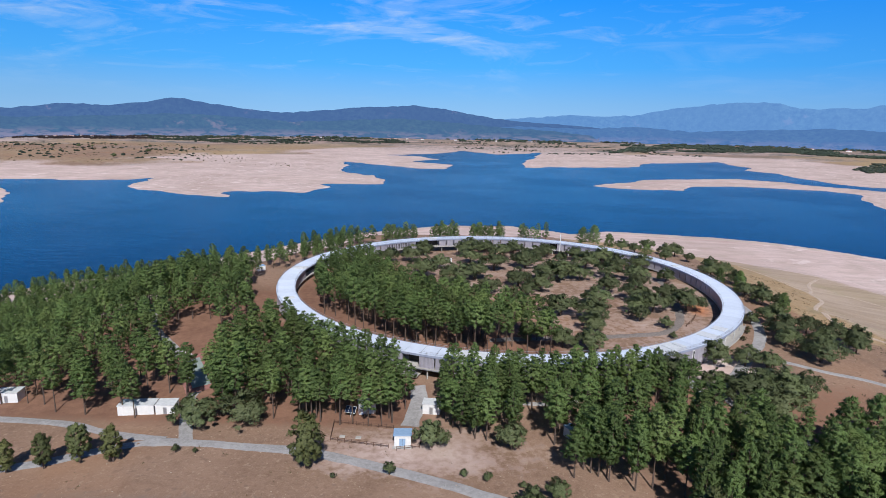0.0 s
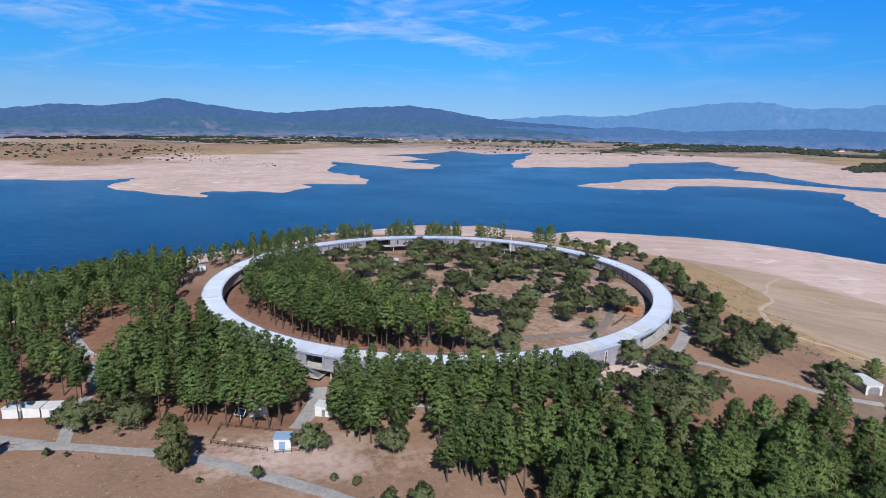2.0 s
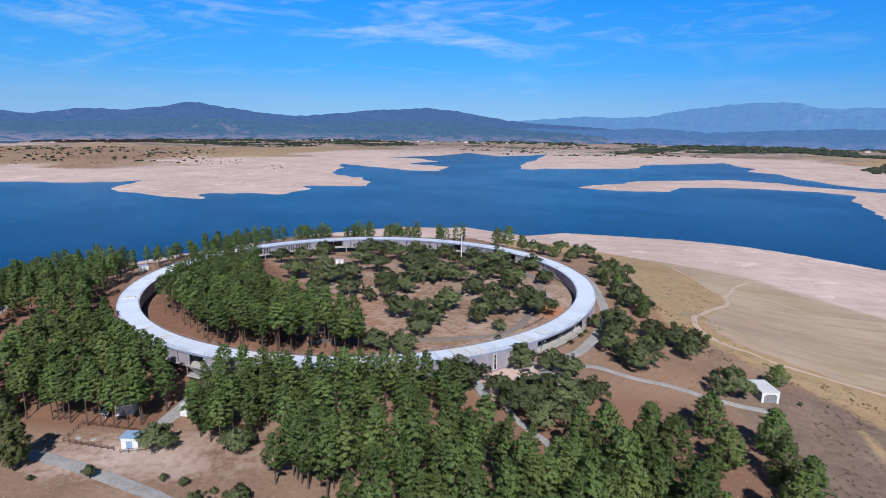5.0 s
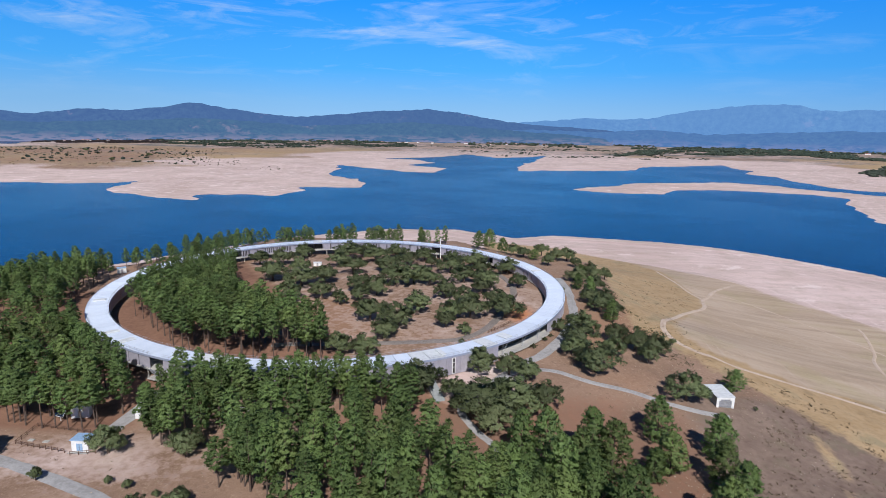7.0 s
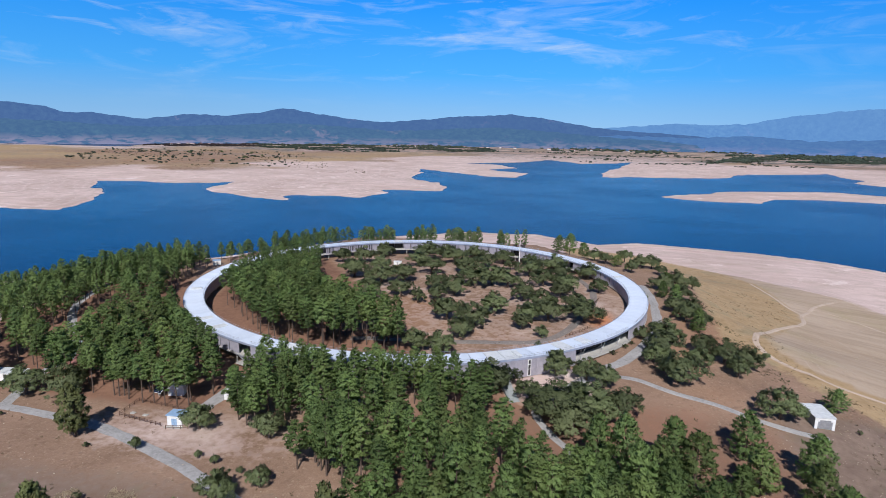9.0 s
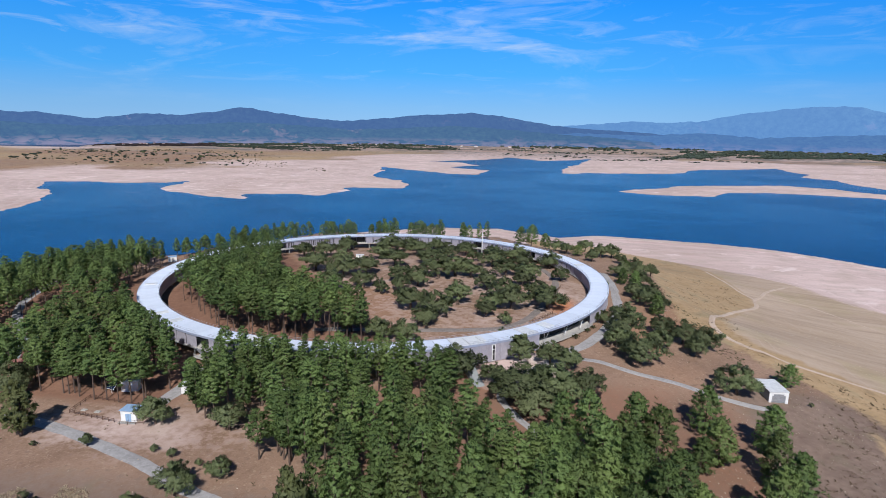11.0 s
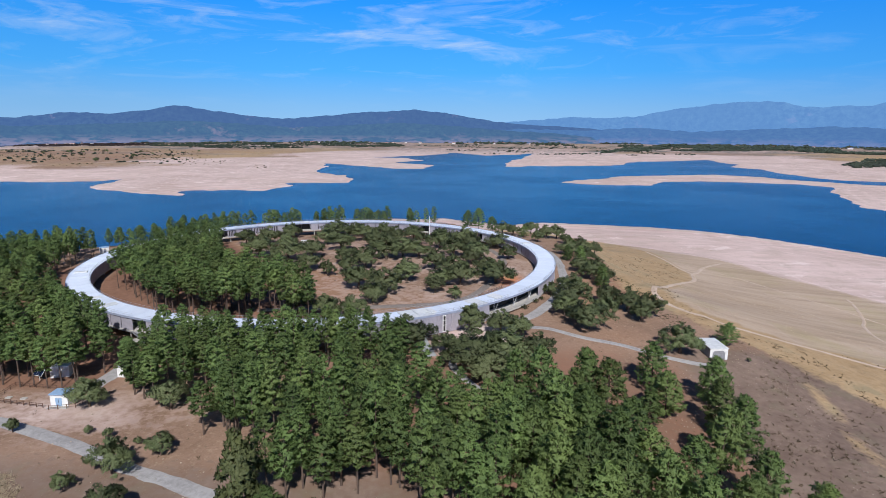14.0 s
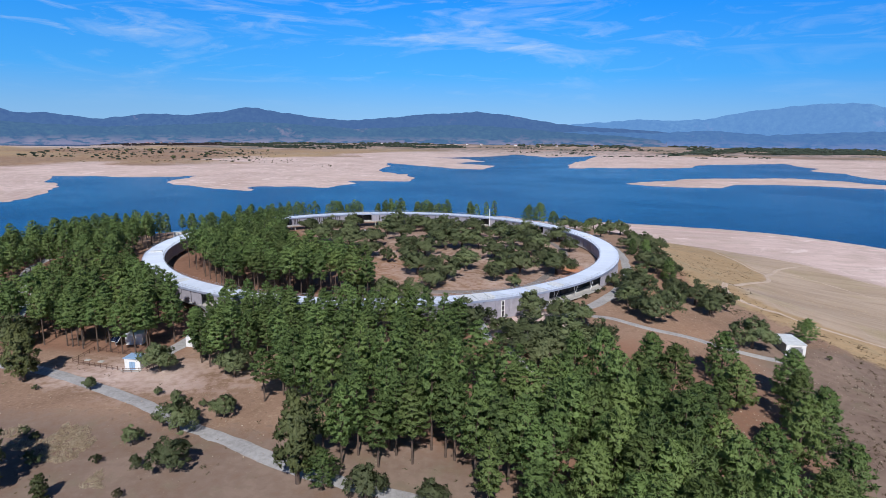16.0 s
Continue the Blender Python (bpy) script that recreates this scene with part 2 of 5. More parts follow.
def foliage_material(name, lit, deep, ripe):
    m = Nodes(name)
    geo = m.add("ShaderNodeNewGeometry")
    isle = geo.outputs["Random Per Island"]
    rnd = m.math("FRACT", m.math("ADD", m.add("ShaderNodeObjectInfo").outputs["Random"], m.attribute("tree")))  # one value a tree
    broad = m.span(m.noise(geo.outputs["Position"], 0.45, 3, 0.55), 0.34, 0.66)
    colour = m.mix(m.math("ADD", m.math("MULTIPLY", isle, 0.55), m.math("MULTIPLY", broad, 0.45)), deep, lit)
    colour = m.mix(m.span(rnd, 0.45, 1.0, 0, 0.6), colour, ripe)
    pale = m.span(m.math("FRACT", m.math("MULTIPLY", rnd, 7.31)), 0, 1, 0.66, 1.28)
    colour = m.mix(1.0, colour, m.add("ShaderNodeCombineColor", Red=pale, Green=pale, Blue=pale).outputs[0], "MULTIPLY")
    shade = m.add("ShaderNodeBsdfPrincipled", Base_Color=colour, Roughness=0.6)
    shade.inputs["Specular IOR Level"].default_value = 0.25
    thin = m.add("ShaderNodeBsdfTranslucent", Color=colour)
    blend = m.add("ShaderNodeMixShader", Fac=0.42)
    m.nt.links.new(shade.outputs[0], blend.inputs[1])
    m.nt.links.new(thin.outputs[0], blend.inputs[2])
    return m.done(blend)


def gravel_material(name, light, dark):
    m = Nodes(name)
    p = m.where()
    n1, n2, n3 = m.noise(p, 0.15, 5), m.noise(p, 1.2, 5), m.noise(p, 7, 4)
    side = m.attribute("side")  # 0 in the middle of the lane, 1 at its edges
    colour = m.mix(m.span(m.math("ADD", n1, n2), 0.8, 1.2), dark, light)
    colour = m.mix(m.math("MULTIPLY", m.span(n3, 0.45, 0.7), 0.4), colour, (0.46, 0.44, 0.41))
    ruts = m.span(m.math("ABSOLUTE", m.math("SUBTRACT", side, 0.5)), 0.06, 0.2, 0.3, 0)
    colour = m.mix(ruts, colour, light)
    colour = m.mix(m.span(m.math("ADD", side, m.math("MULTIPLY", n2, 0.5)), 1.05, 1.35), colour, (0.36, 0.225, 0.135))
    return m.surface(colour, 0.95, 0, m.bump(n3, 0.05), 0.15)


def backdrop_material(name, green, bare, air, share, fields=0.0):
    """Far slopes kilometres off: lit ground, with the haze mixed in as a blue glow. fields: how much of the foot is
    open land.
    """
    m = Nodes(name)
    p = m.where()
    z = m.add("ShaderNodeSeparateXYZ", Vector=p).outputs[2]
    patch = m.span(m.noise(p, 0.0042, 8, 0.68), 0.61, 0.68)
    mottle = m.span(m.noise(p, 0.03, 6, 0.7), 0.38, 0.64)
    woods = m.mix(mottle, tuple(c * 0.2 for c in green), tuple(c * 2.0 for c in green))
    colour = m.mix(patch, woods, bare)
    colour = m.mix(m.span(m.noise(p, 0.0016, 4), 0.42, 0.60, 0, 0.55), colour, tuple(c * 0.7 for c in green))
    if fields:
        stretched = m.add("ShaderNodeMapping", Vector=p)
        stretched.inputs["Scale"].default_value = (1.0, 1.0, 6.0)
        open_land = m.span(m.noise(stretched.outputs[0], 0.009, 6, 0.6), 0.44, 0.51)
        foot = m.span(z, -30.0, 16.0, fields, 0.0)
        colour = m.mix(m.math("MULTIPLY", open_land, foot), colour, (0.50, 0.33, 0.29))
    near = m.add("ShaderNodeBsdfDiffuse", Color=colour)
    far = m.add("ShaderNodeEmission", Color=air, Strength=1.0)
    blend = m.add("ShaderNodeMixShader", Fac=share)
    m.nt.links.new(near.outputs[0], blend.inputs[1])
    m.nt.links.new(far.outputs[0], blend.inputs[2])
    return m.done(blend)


GROUND, WATER = ground_material(), water_material()
PINE = foliage_material("pine_needles", (0.200, 0.290, 0.092), (0.106, 0.162, 0.062), (0.222, 0.282, 0.096))
FAR_LEAF = foliage_material("far_leaves", (0.110, 0.140, 0.098), (0.070, 0.095, 0.068), (0.125, 0.140, 0.10))
OAK = foliage_material("oak_leaves", (0.212, 0.252, 0.115), (0.115, 0.146, 0.072), (0.156, 0.174, 0.088))
GUM = foliage_material("gum_leaves", (0.190, 0.215, 0.085), (0.105, 0.130, 0.055), (0.225, 0.215, 0.080))
SCRUB = foliage_material("scrub_leaves", (0.10, 0.115, 0.045), (0.05, 0.06, 0.025), (0.16, 0.13, 0.07))
BARK = worn("bark", (0.15, 0.105, 0.08), (0.07, 0.05, 0.04), 3.0, 0.9, 0, 0.03)
GRAVEL = gravel_material("gravel", (0.37, 0.36, 0.355), (0.26, 0.25, 0.245))
DIRT = gravel_material("packed_dirt", (0.56, 0.44, 0.34), (0.44, 0.32, 0.23))
TRACK = gravel_material("brown_track", (0.225, 0.19, 0.17), (0.165, 0.14, 0.125))
COURT = worn("court_green", (0.30, 0.36, 0.33), (0.23, 0.28, 0.26), 0.5, 0.9)
BRICK = worn("red_paving", (0.36, 0.17, 0.14), (0.26, 0.12, 0.10), 0.8, 0.9)
PANEL = worn("solar_glass", (0.02, 0.03, 0.06), (0.012, 0.02, 0.045), 1.0, 0.15)
ROOF = worn("roof_sheet", (0.72, 0.78, 0.87), (0.60, 0.67, 0.77), 0.35, 0.45, 0.0, 0.004)
FASCIA = worn("roof_edge", (0.42, 0.47, 0.60), (0.30, 0.34, 0.45), 0.6, 0.5, 0.2)
CLAD = worn("wall_cladding", (0.47, 0.45, 0.51), (0.35, 0.34, 0.39), 0.5, 0.5, 0.3)
STEEL = worn("galvanised_steel", (0.50, 0.51, 0.53), (0.34, 0.35, 0.37), 1.5, 0.45, 0.6)
DECK = worn("concrete", (0.52, 0.50, 0.46), (0.40, 0.38, 0.35), 0.7, 0.85)
WHITE = worn("white_paint", (0.82, 0.82, 0.80), (0.70, 0.70, 0.68), 1.2, 0.6)
SHEET = worn("white_sheet_roof", (0.72, 0.74, 0.74), (0.55, 0.57, 0.58), 1.0, 0.5)
BLUE = worn("blue_paint", (0.30, 0.44, 0.62), (0.22, 0.34, 0.50), 2.0, 0.5)
BLOCK = worn("grey_block", (0.36, 0.38, 0.38), (0.25, 0.27, 0.27), 1.4, 0.9)
TIMBER = worn("dark_timber", (0.16, 0.09, 0.06), (0.09, 0.05, 0.035), 4.0, 0.85)
# near black for glass and seams, and for shade put in behind open bays
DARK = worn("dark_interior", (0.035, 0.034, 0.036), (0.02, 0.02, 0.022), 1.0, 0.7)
STONE = worn("pale_stone", (0.50, 0.42, 0.33), (0.34, 0.27, 0.2), 2.0, 0.95)

# ---- ground and water ----
WATER_LEVEL = -40.0
# shores of the reservoir, as seen on a map
HOME_SHORE = [(-520, -600), (-380, -80), (-318, 60), (-282, 108), (-250, 140), (-208, 190), (-178, 240), (-120, 312), (-40, 366), (30, 376), (60, 356), (93, 338), (135, 358), (190, 349), (240, 341), (275, 325), (305, 303), (332, 277), (352, 252), (371, 226), (430, 140), (560, -20), (900, -600)]
WEST_SHORE = [(-6000, 250), (-900, 330), (-574, 366), (-604, 447), (-676, 565), (-770, 640), (-821, 711), (-708, 736), (-620, 766), (-593, 809), (-561, 668), (-501, 619), (-424, 575), (-364, 566), (-380, 616), (-335, 639), (-274, 642), (-246, 721), (-284, 765), (-229, 782), (-168, 793), (-174, 869), (-221, 961), (-296, 1049), (-318, 1226), (-360, 1373), (-306, 1340), (-149, 1189), (-79, 1186), (-45, 1339), (-181, 1449), (-91, 1560), (-196, 1721), (-298, 1761), (-96, 1952), (-41, 2214), (94, 1974), (228, 2065)]
EAST_SHORE = [(283, 2180), (208, 1711), (172, 1607), (126, 1275), (237, 1345), (437, 1396), (556, 1601), (828, 1765), (804, 1613), (819, 1492), (741, 1384), (780, 1276), (758, 1124), (769, 1030), (786, 961), (870, 915), (1500, 760), (6000, 600), (6000, 6000), (-6000, 6000)]
SPIT = [(218, 846), (300, 915), (379, 1005), (477, 1052), (590, 1090), (651, 1033), (693, 955), (727, 917), (806, 838), (1500, 640), (3000, 300), (1200, 200), (564, 440), (564, 494), (581, 561), (608, 641), (621, 712), (671, 801), (637, 850), (579, 880), (490, 895), (417, 871), (367, 812), (304, 801), (258, 822)]

WEST_ARM = [(-2120, 2320), (-2230, 2480), (-2360, 2740), (-2600, 2900), (-3300, 2900), (-3000, 2250)]  # another arm of the reservoir


def step(a, b, x):
    t = np.clip((x - a) / (b - a), 0, 1)
    return t * t * (3 - 2 * t)


def lattice(x, y, size, seed):
    """Smooth random values in -1..1 that repeat nowhere near."""
    u, v = x / size, y / size
    i, j = np.floor(u), np.floor(v)
    fu, fv = u - i, v - j
    fu, fv = fu * fu * (3 - 2 * fu), fv * fv * (3 - 2 * fv)

    def at(a, b):
        s = np.sin(a * 127.1 + b * 311.7 + seed * 74.7) * 43758.5453
        return (s - np.floor(s)) * 2 - 1

    low = at(i, j) * (1 - fu) + at(i + 1, j) * fu
    high = at(i, j + 1) * (1 - fu) + at(i + 1, j + 1) * fu
    return low * (1 - fv) + high * fv


def inland(x, y, shore):
    """Metres from a closed shoreline, counted positive on the land side."""
    best, odd = np.full(x.shape, 1e18), np.zeros(x.shape, bool)
    for (ax, ay), (bx, by) in zip(shore, shore[1:] + shore[:1]):
        dx, dy = bx - ax, by - ay
        t = np.clip(((x - ax) * dx + (y - ay) * dy) / (dx * dx + dy * dy), 0, 1)
        best = np.minimum(best, (x - ax - t * dx) ** 2 + (y - ay - t * dy) ** 2)
        if by != ay:
            odd ^= ((ay > y) != (by > y)) & (x < (y - ay) * dx / dy + ax)
    d = np.sqrt(best)
    return np.where(odd, d, -d)


def plateau(x, y):
    """The top of the wooded hill."""
    return -5.0 - 3.5 * step(20, -260, x) - 4.3 * step(-45, -122, y) * (1 - 0.35 * step(25, 75, x) * step(-110, -80, y)) - 3.0 * step(20, 110, y) - 5.0 * step(85, 150, x) - 0.02 * np.clip(-y - 150, 0, 200)


def beyond(x, y):
    """Metres outside the rim of the hill top."""
    ex = np.maximum(x - 148 + 20 * step(-30, 30, y), 0) + np.maximum(-150 + 24 * step(15, 60, y) - x, 0)
    return np.hypot(ex, np.maximum(y - 112 - 34 * step(84, 40, x) * step(-110, -70, x) + 42 * step(-88, -128, x), 0))


def terrain(x, y):
    x, y = np.asarray(x, float), np.asarray(y, float)
    home = inland(x, y, HOME_SHORE) + 3 * lattice(x, y, 34, 5) + 1.5 * lattice(x, y, 11, 6)
    e = beyond(x, y)
    w = np.clip(e / np.maximum(e + np.maximum(home, 0), 1e-6), 0, 1)
    g = 1 - (1 - w) ** 3.2
    near = plateau(x, y) * (1 - g) + WATER_LEVEL * g
    near = np.maximum(near, WATER_LEVEL + 0.035 * np.minimum(home, 70))
    near = np.where(home > 0, near, WATER_LEVEL + 0.08 * home)
    near = near + (0.25 * lattice(x, y, 23, 1) + 0.12 * lattice(x, y, 7, 2)) * np.clip((home - 20) / 60, 0, 1)
    rag = 10 * lattice(x, y, 90, 3) + 8 * lattice(x, y * 0.6, 34, 4) + 5 * lattice(x, y * 0.6, 15, 9)
    far = np.maximum(inland(x, y, WEST_SHORE + EAST_SHORE), inland(x, y, SPIT)) + rag
    far = np.minimum(far, -inland(x, y, WEST_ARM))
    rise = WATER_LEVEL + np.where(far > 0, 7 * (1 - np.exp(-far / 220)) + 0.004 * np.clip(far, 0, 600), 0.05 * far)
    rise = rise + np.clip(far / 300, 0, 1) * (1.6 * lattice(x, y, 210, 7) + 0.8 * lattice(x, y, 75, 8))
    return np.maximum(near, rise)


def height_at(x, y):
    return float(terrain(np.array([x]), np.array([y]))[0])


def spread(*spans):
    """Grid lines: (from, to, spacing) stretches laid end to end."""
    return np.unique(np.concatenate([np.linspace(a, b, max(2, round((b - a) / s) + 1)) for a, b, s in spans]))


def sheet(name, xs, ys, zf, material, masks=None):
    gx, gy = np.meshgrid(xs, ys)
    co = np.stack([gx, gy, zf(gx, gy)], -1).reshape(-1, 3)
    nx, ny = len(xs), len(ys)
    i = (np.arange(ny - 1)[:, None] * nx + np.arange(nx - 1)).ravel()
    quads = np.stack([i, i + 1, i + nx + 1, i + nx], -1)
    me = bpy.data.meshes.new(name)
    me.vertices.add(len(co))
    me.vertices.foreach_set("co", co.ravel())
    me.loops.add(quads.size)
    me.loops.foreach_set("vertex_index", quads.ravel().astype(np.int32))
    me.polygons.add(len(quads))
    me.polygons.foreach_set("loop_start", np.arange(0, quads.size, 4, dtype=np.int32))
    me.polygons.foreach_set("use_smooth", np.ones(len(quads), bool))
    for key, values in (masks(gx, gy, co[:, 2].reshape(gx.shape)) if masks else {}).items():
        me.attributes.new(key, "FLOAT", "POINT").data.foreach_set("value", values.ravel().astype(np.float32))
    me.update(calc_edges=True)
    me.materials.append(material)
    return new(name, me)


def ground_masks(x, y, z):
    home, e, r = inland(x, y, HOME_SHORE), beyond(x, y), np.hypot(x, y)
    near = home > 0
    wood = step(3, -3, np.maximum.reduce([r - 92, x - 16, x * 0.86 + y * 0.62 + 26]))  # needle litter under the pines within the ring
    west = step(-20, -34, x) * step(-128, -116, y) * (r > 100) * (1 - 0.8 * step(-30, 10, y))
    south = step(18, 30, x) * step(-80, -100, y) * step(-172, -160, y) * step(135, 118, x)
    litter = np.clip(np.maximum.reduce([wood, west, south * 0.62]), 0, 1) * near
    edge = np.interp(y, [-200, -130, -113, -98, -80, -72, -61, -38, -24, 23, 107, 130], [190, 182, 180, 178, 163, 155, 145, 134, 125, 129, 133, 118])  # where the golden bank begins
    track = np.interp(y, [-75, -60, -52, -40, -30, -16, 14, 43, 70, 88, 126, 183, 240, 300], [420, 240, 178, 150, 144, 144, 155, 172, 186, 191, 193, 196, 176, 120])
    beach = np.interp(y, [20, 40, 103, 122, 167, 195, 229, 259, 275, 310], [330, 300, 269, 258, 244, 216, 184, 144, 127, 60])
    east = near & (x > 60)
    tan = np.where(near, np.where(x > 0, np.maximum(step(-4, 5, x - edge), step(8, 30, y - 108) * step(40, 90, x)), step(8, 44, e)), step(140, 420, np.maximum(inland(x, y, WEST_SHORE + EAST_SHORE), 0)))
    sand = np.where(east, np.maximum(step(-9, 9, x - beach + 9 * lattice(x, y, 40, 51)) * step(15, 35, y), step(-38.2, -39, z)), np.where(near, step(-26, -31, z), step(-31.5, -34.5, z)))
    silt = np.where(east, step(-3, 4, x - track) * step(-70, -58, y), 0)
    sand = np.maximum(sand, 1.0 * np.exp(-(((x - 65) / 13) ** 4 + ((y + 86) / 12) ** 4)))  # trodden pale yard beside the ring
    sand = np.maximum(sand, 0.68 * np.exp(-(((x + 28) / 32) ** 2 + ((y + 134) / 13) ** 2)))
    sand = np.maximum(sand, 0.34 * (r < 92) * (1 - np.clip(wood, 0, 1)))  # bare paler soil in the meadow
    scrub = np.where(near, 0, step(1500, 2600, y) * 0.6 + 0.35 * step(0.1, 0.5, lattice(x, y, 190, 31)) * step(-35, -33, z))
    tan = np.maximum(tan, 0.75 * near * np.exp(-((x - np.interp(y, [-140, -113, -98, -83, -74], [152, 158, 160.5, 164, 161])) / 2.2) ** 2) * step(-150, -135, y) * step(-70, -80, y))  # a gully full of straw
    tan = tan * np.where(near, 1, 0.55 + 0.45 * lattice(x, y, 330, 33))
    red = np.exp(-(((x - 80) / 6) ** 2 + ((y + 22) / 13) ** 2)) * 0.95
    weeds = near * np.maximum(step(118, 132, x) * step(-66, -84, y) * 0.85, step(-146, -160, y) * step(74, 54, x) * 0.7)
    return {"litter": litter, "grass": np.clip(tan, 0, 1), "sand": sand, "scrub": scrub, "red": red, "silt": silt, "weeds": weeds}


ground = sheet("ground", spread((-4800, -900, 60), (-900, -420, 8), (-420, -260, 6), (-260, 320, 5), (320, 860, 7.5), (860, 1500, 16), (1500, 4800, 75)),
               spread((-700, -300, 12), (-300, 170, 5), (170, 420, 5), (420, 1120, 7.5), (1120, 2300, 14), (2300, 4700, 60)), terrain, GROUND, ground_masks)
tagged(ground, "dry brown and sandy ground round a reservoir", "ground", kind="structure")
water = sheet("water", spread((-4800, 4800, 300)), spread((-700, 4700, 300)), lambda x, y: 0 * x + WATER_LEVEL, WATER)
tagged(water, "deep blue reservoir water, lightly rippled", "water", kind="structure")


# ---- far hills ----
def range_of_hills(name, crest, near, far, material, label, seed):
    """A band of slopes; crest gives bearing (clockwise from ahead) and height, both in degrees."""
    b, h = np.array(crest).T
    az = np.arange(b[0], b[-1], 0.2)
    el = np.interp(az, b, h)
    el = el + 0.05 * lattice(az * 10, az * 0, 7, seed) + 0.03 * lattice(az * 10, az * 0, 3, seed + 1)
    v = np.linspace(0, 1, 26)
    A, V = np.meshgrid(np.radians(az), v)
    E = np.meshgrid(az, v)[0] * 0 + el
    folds = np.abs(lattice(np.degrees(A) * 10 + V * 9, V * 26, 16, seed + 2)) * 0.55 + np.abs(lattice(np.degrees(A) * 10 - V * 5, V * 30, 7, seed + 3)) * 0.25
    shape = V ** 1.15 - folds * np.sin(V * math.pi) * 0.55
    R = near + (far - near) * V
    X, Y = R * np.sin(A) + 30, R * np.cos(A) - 255
    top = 65 + np.tan(np.radians(E)) * far
    Z = -46 + (top + 46) * shape
    co = np.stack([X, Y, Z], -1).reshape(-1, 3)
    nx = len(az)
    i = (np.arange(len(v) - 1)[:, None] * nx + np.arange(nx - 1)).ravel()
    me = bpy.data.meshes.new(name)
    me.from_pydata(co.tolist(), [], np.stack([i, i + 1, i + nx + 1, i + nx], -1).tolist())
    for p in me.polygons:
        p.use_smooth = True
    me.materials.append(material)
    return tagged(new(name, me), label, "hills", kind="structure")


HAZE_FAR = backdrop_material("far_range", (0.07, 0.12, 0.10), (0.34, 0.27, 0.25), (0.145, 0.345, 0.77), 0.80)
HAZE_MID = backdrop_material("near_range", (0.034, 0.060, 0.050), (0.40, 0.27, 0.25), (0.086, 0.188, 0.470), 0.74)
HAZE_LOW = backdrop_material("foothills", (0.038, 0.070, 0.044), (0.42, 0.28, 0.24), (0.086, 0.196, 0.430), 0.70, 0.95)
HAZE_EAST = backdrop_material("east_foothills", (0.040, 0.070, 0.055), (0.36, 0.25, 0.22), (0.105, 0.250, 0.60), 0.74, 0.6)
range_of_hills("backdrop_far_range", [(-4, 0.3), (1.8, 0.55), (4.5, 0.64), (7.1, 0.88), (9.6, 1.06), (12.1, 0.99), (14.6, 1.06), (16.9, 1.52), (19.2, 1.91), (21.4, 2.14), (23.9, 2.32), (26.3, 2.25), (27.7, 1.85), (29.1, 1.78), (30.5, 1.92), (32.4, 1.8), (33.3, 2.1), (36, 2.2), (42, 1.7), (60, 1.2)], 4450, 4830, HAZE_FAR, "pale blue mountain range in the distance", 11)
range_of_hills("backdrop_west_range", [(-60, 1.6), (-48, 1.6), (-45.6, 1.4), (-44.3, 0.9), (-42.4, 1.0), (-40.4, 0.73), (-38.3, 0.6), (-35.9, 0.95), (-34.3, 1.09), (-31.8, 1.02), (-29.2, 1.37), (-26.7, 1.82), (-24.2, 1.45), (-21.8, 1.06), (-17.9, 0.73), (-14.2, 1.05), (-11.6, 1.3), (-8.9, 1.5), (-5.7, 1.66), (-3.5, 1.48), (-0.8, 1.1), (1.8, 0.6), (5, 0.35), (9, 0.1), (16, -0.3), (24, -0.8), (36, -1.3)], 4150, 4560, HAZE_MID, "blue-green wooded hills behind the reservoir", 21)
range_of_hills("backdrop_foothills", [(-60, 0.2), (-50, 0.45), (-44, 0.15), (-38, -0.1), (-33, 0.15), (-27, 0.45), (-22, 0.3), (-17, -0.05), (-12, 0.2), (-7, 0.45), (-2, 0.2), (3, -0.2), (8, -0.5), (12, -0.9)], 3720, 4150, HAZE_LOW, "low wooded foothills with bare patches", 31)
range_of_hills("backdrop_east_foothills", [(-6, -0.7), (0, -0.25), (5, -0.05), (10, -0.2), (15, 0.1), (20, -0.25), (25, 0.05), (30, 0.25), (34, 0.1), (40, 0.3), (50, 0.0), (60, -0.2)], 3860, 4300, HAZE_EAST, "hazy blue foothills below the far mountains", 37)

# ---- building blocks ----
def part(name, bm, material, parent=None, label="", m=None):
    """Links a bmesh as one mesh object, under a thing or a part where one is given."""
    me = bpy.data.meshes.new(name)
    bm.to_mesh(me)
    bm.free()
    return placed(name, me, material, parent, label, m)


def placed(name, me, material, parent=None, label="", m=None):
    if material and not me.materials:
        me.materials.append(material)
    ob = new(name, me)
    if parent:
        ob.parent = parent
    if m is not None:
        ob.matrix_basis = m
    return tagged(ob, label)


def block(bm, x0, y0, z0, x1, y1, z1, soft=0.0):
    """Adds a box, its edges rounded a little where soft is given."""
    r = bmesh.ops.create_cube(bm, size=1, matrix=Matrix.LocRotScale(((x0 + x1) / 2, (y0 + y1) / 2, (z0 + z1) / 2), None, (abs(x1 - x0), abs(y1 - y0), abs(z1 - z0))))
    if soft:
        edges = list({e for v in r["verts"] for e in v.link_edges})
        bmesh.ops.bevel(bm, geom=edges, offset=soft, segments=1, affect="EDGES")


def rod(bm, a, b, r, sides=6, r2=None):
    """Adds a round bar from a to b."""
    a, b = Vector(a), Vector(b)
    d = b - a
    m = Matrix.Translation((a + b) / 2) @ d.to_track_quat("Z", "Y").to_matrix().to_4x4()
    bmesh.ops.create_cone(bm, cap_ends=True, segments=sides, radius1=r, radius2=r if r2 is None else r2, depth=d.length, matrix=m)


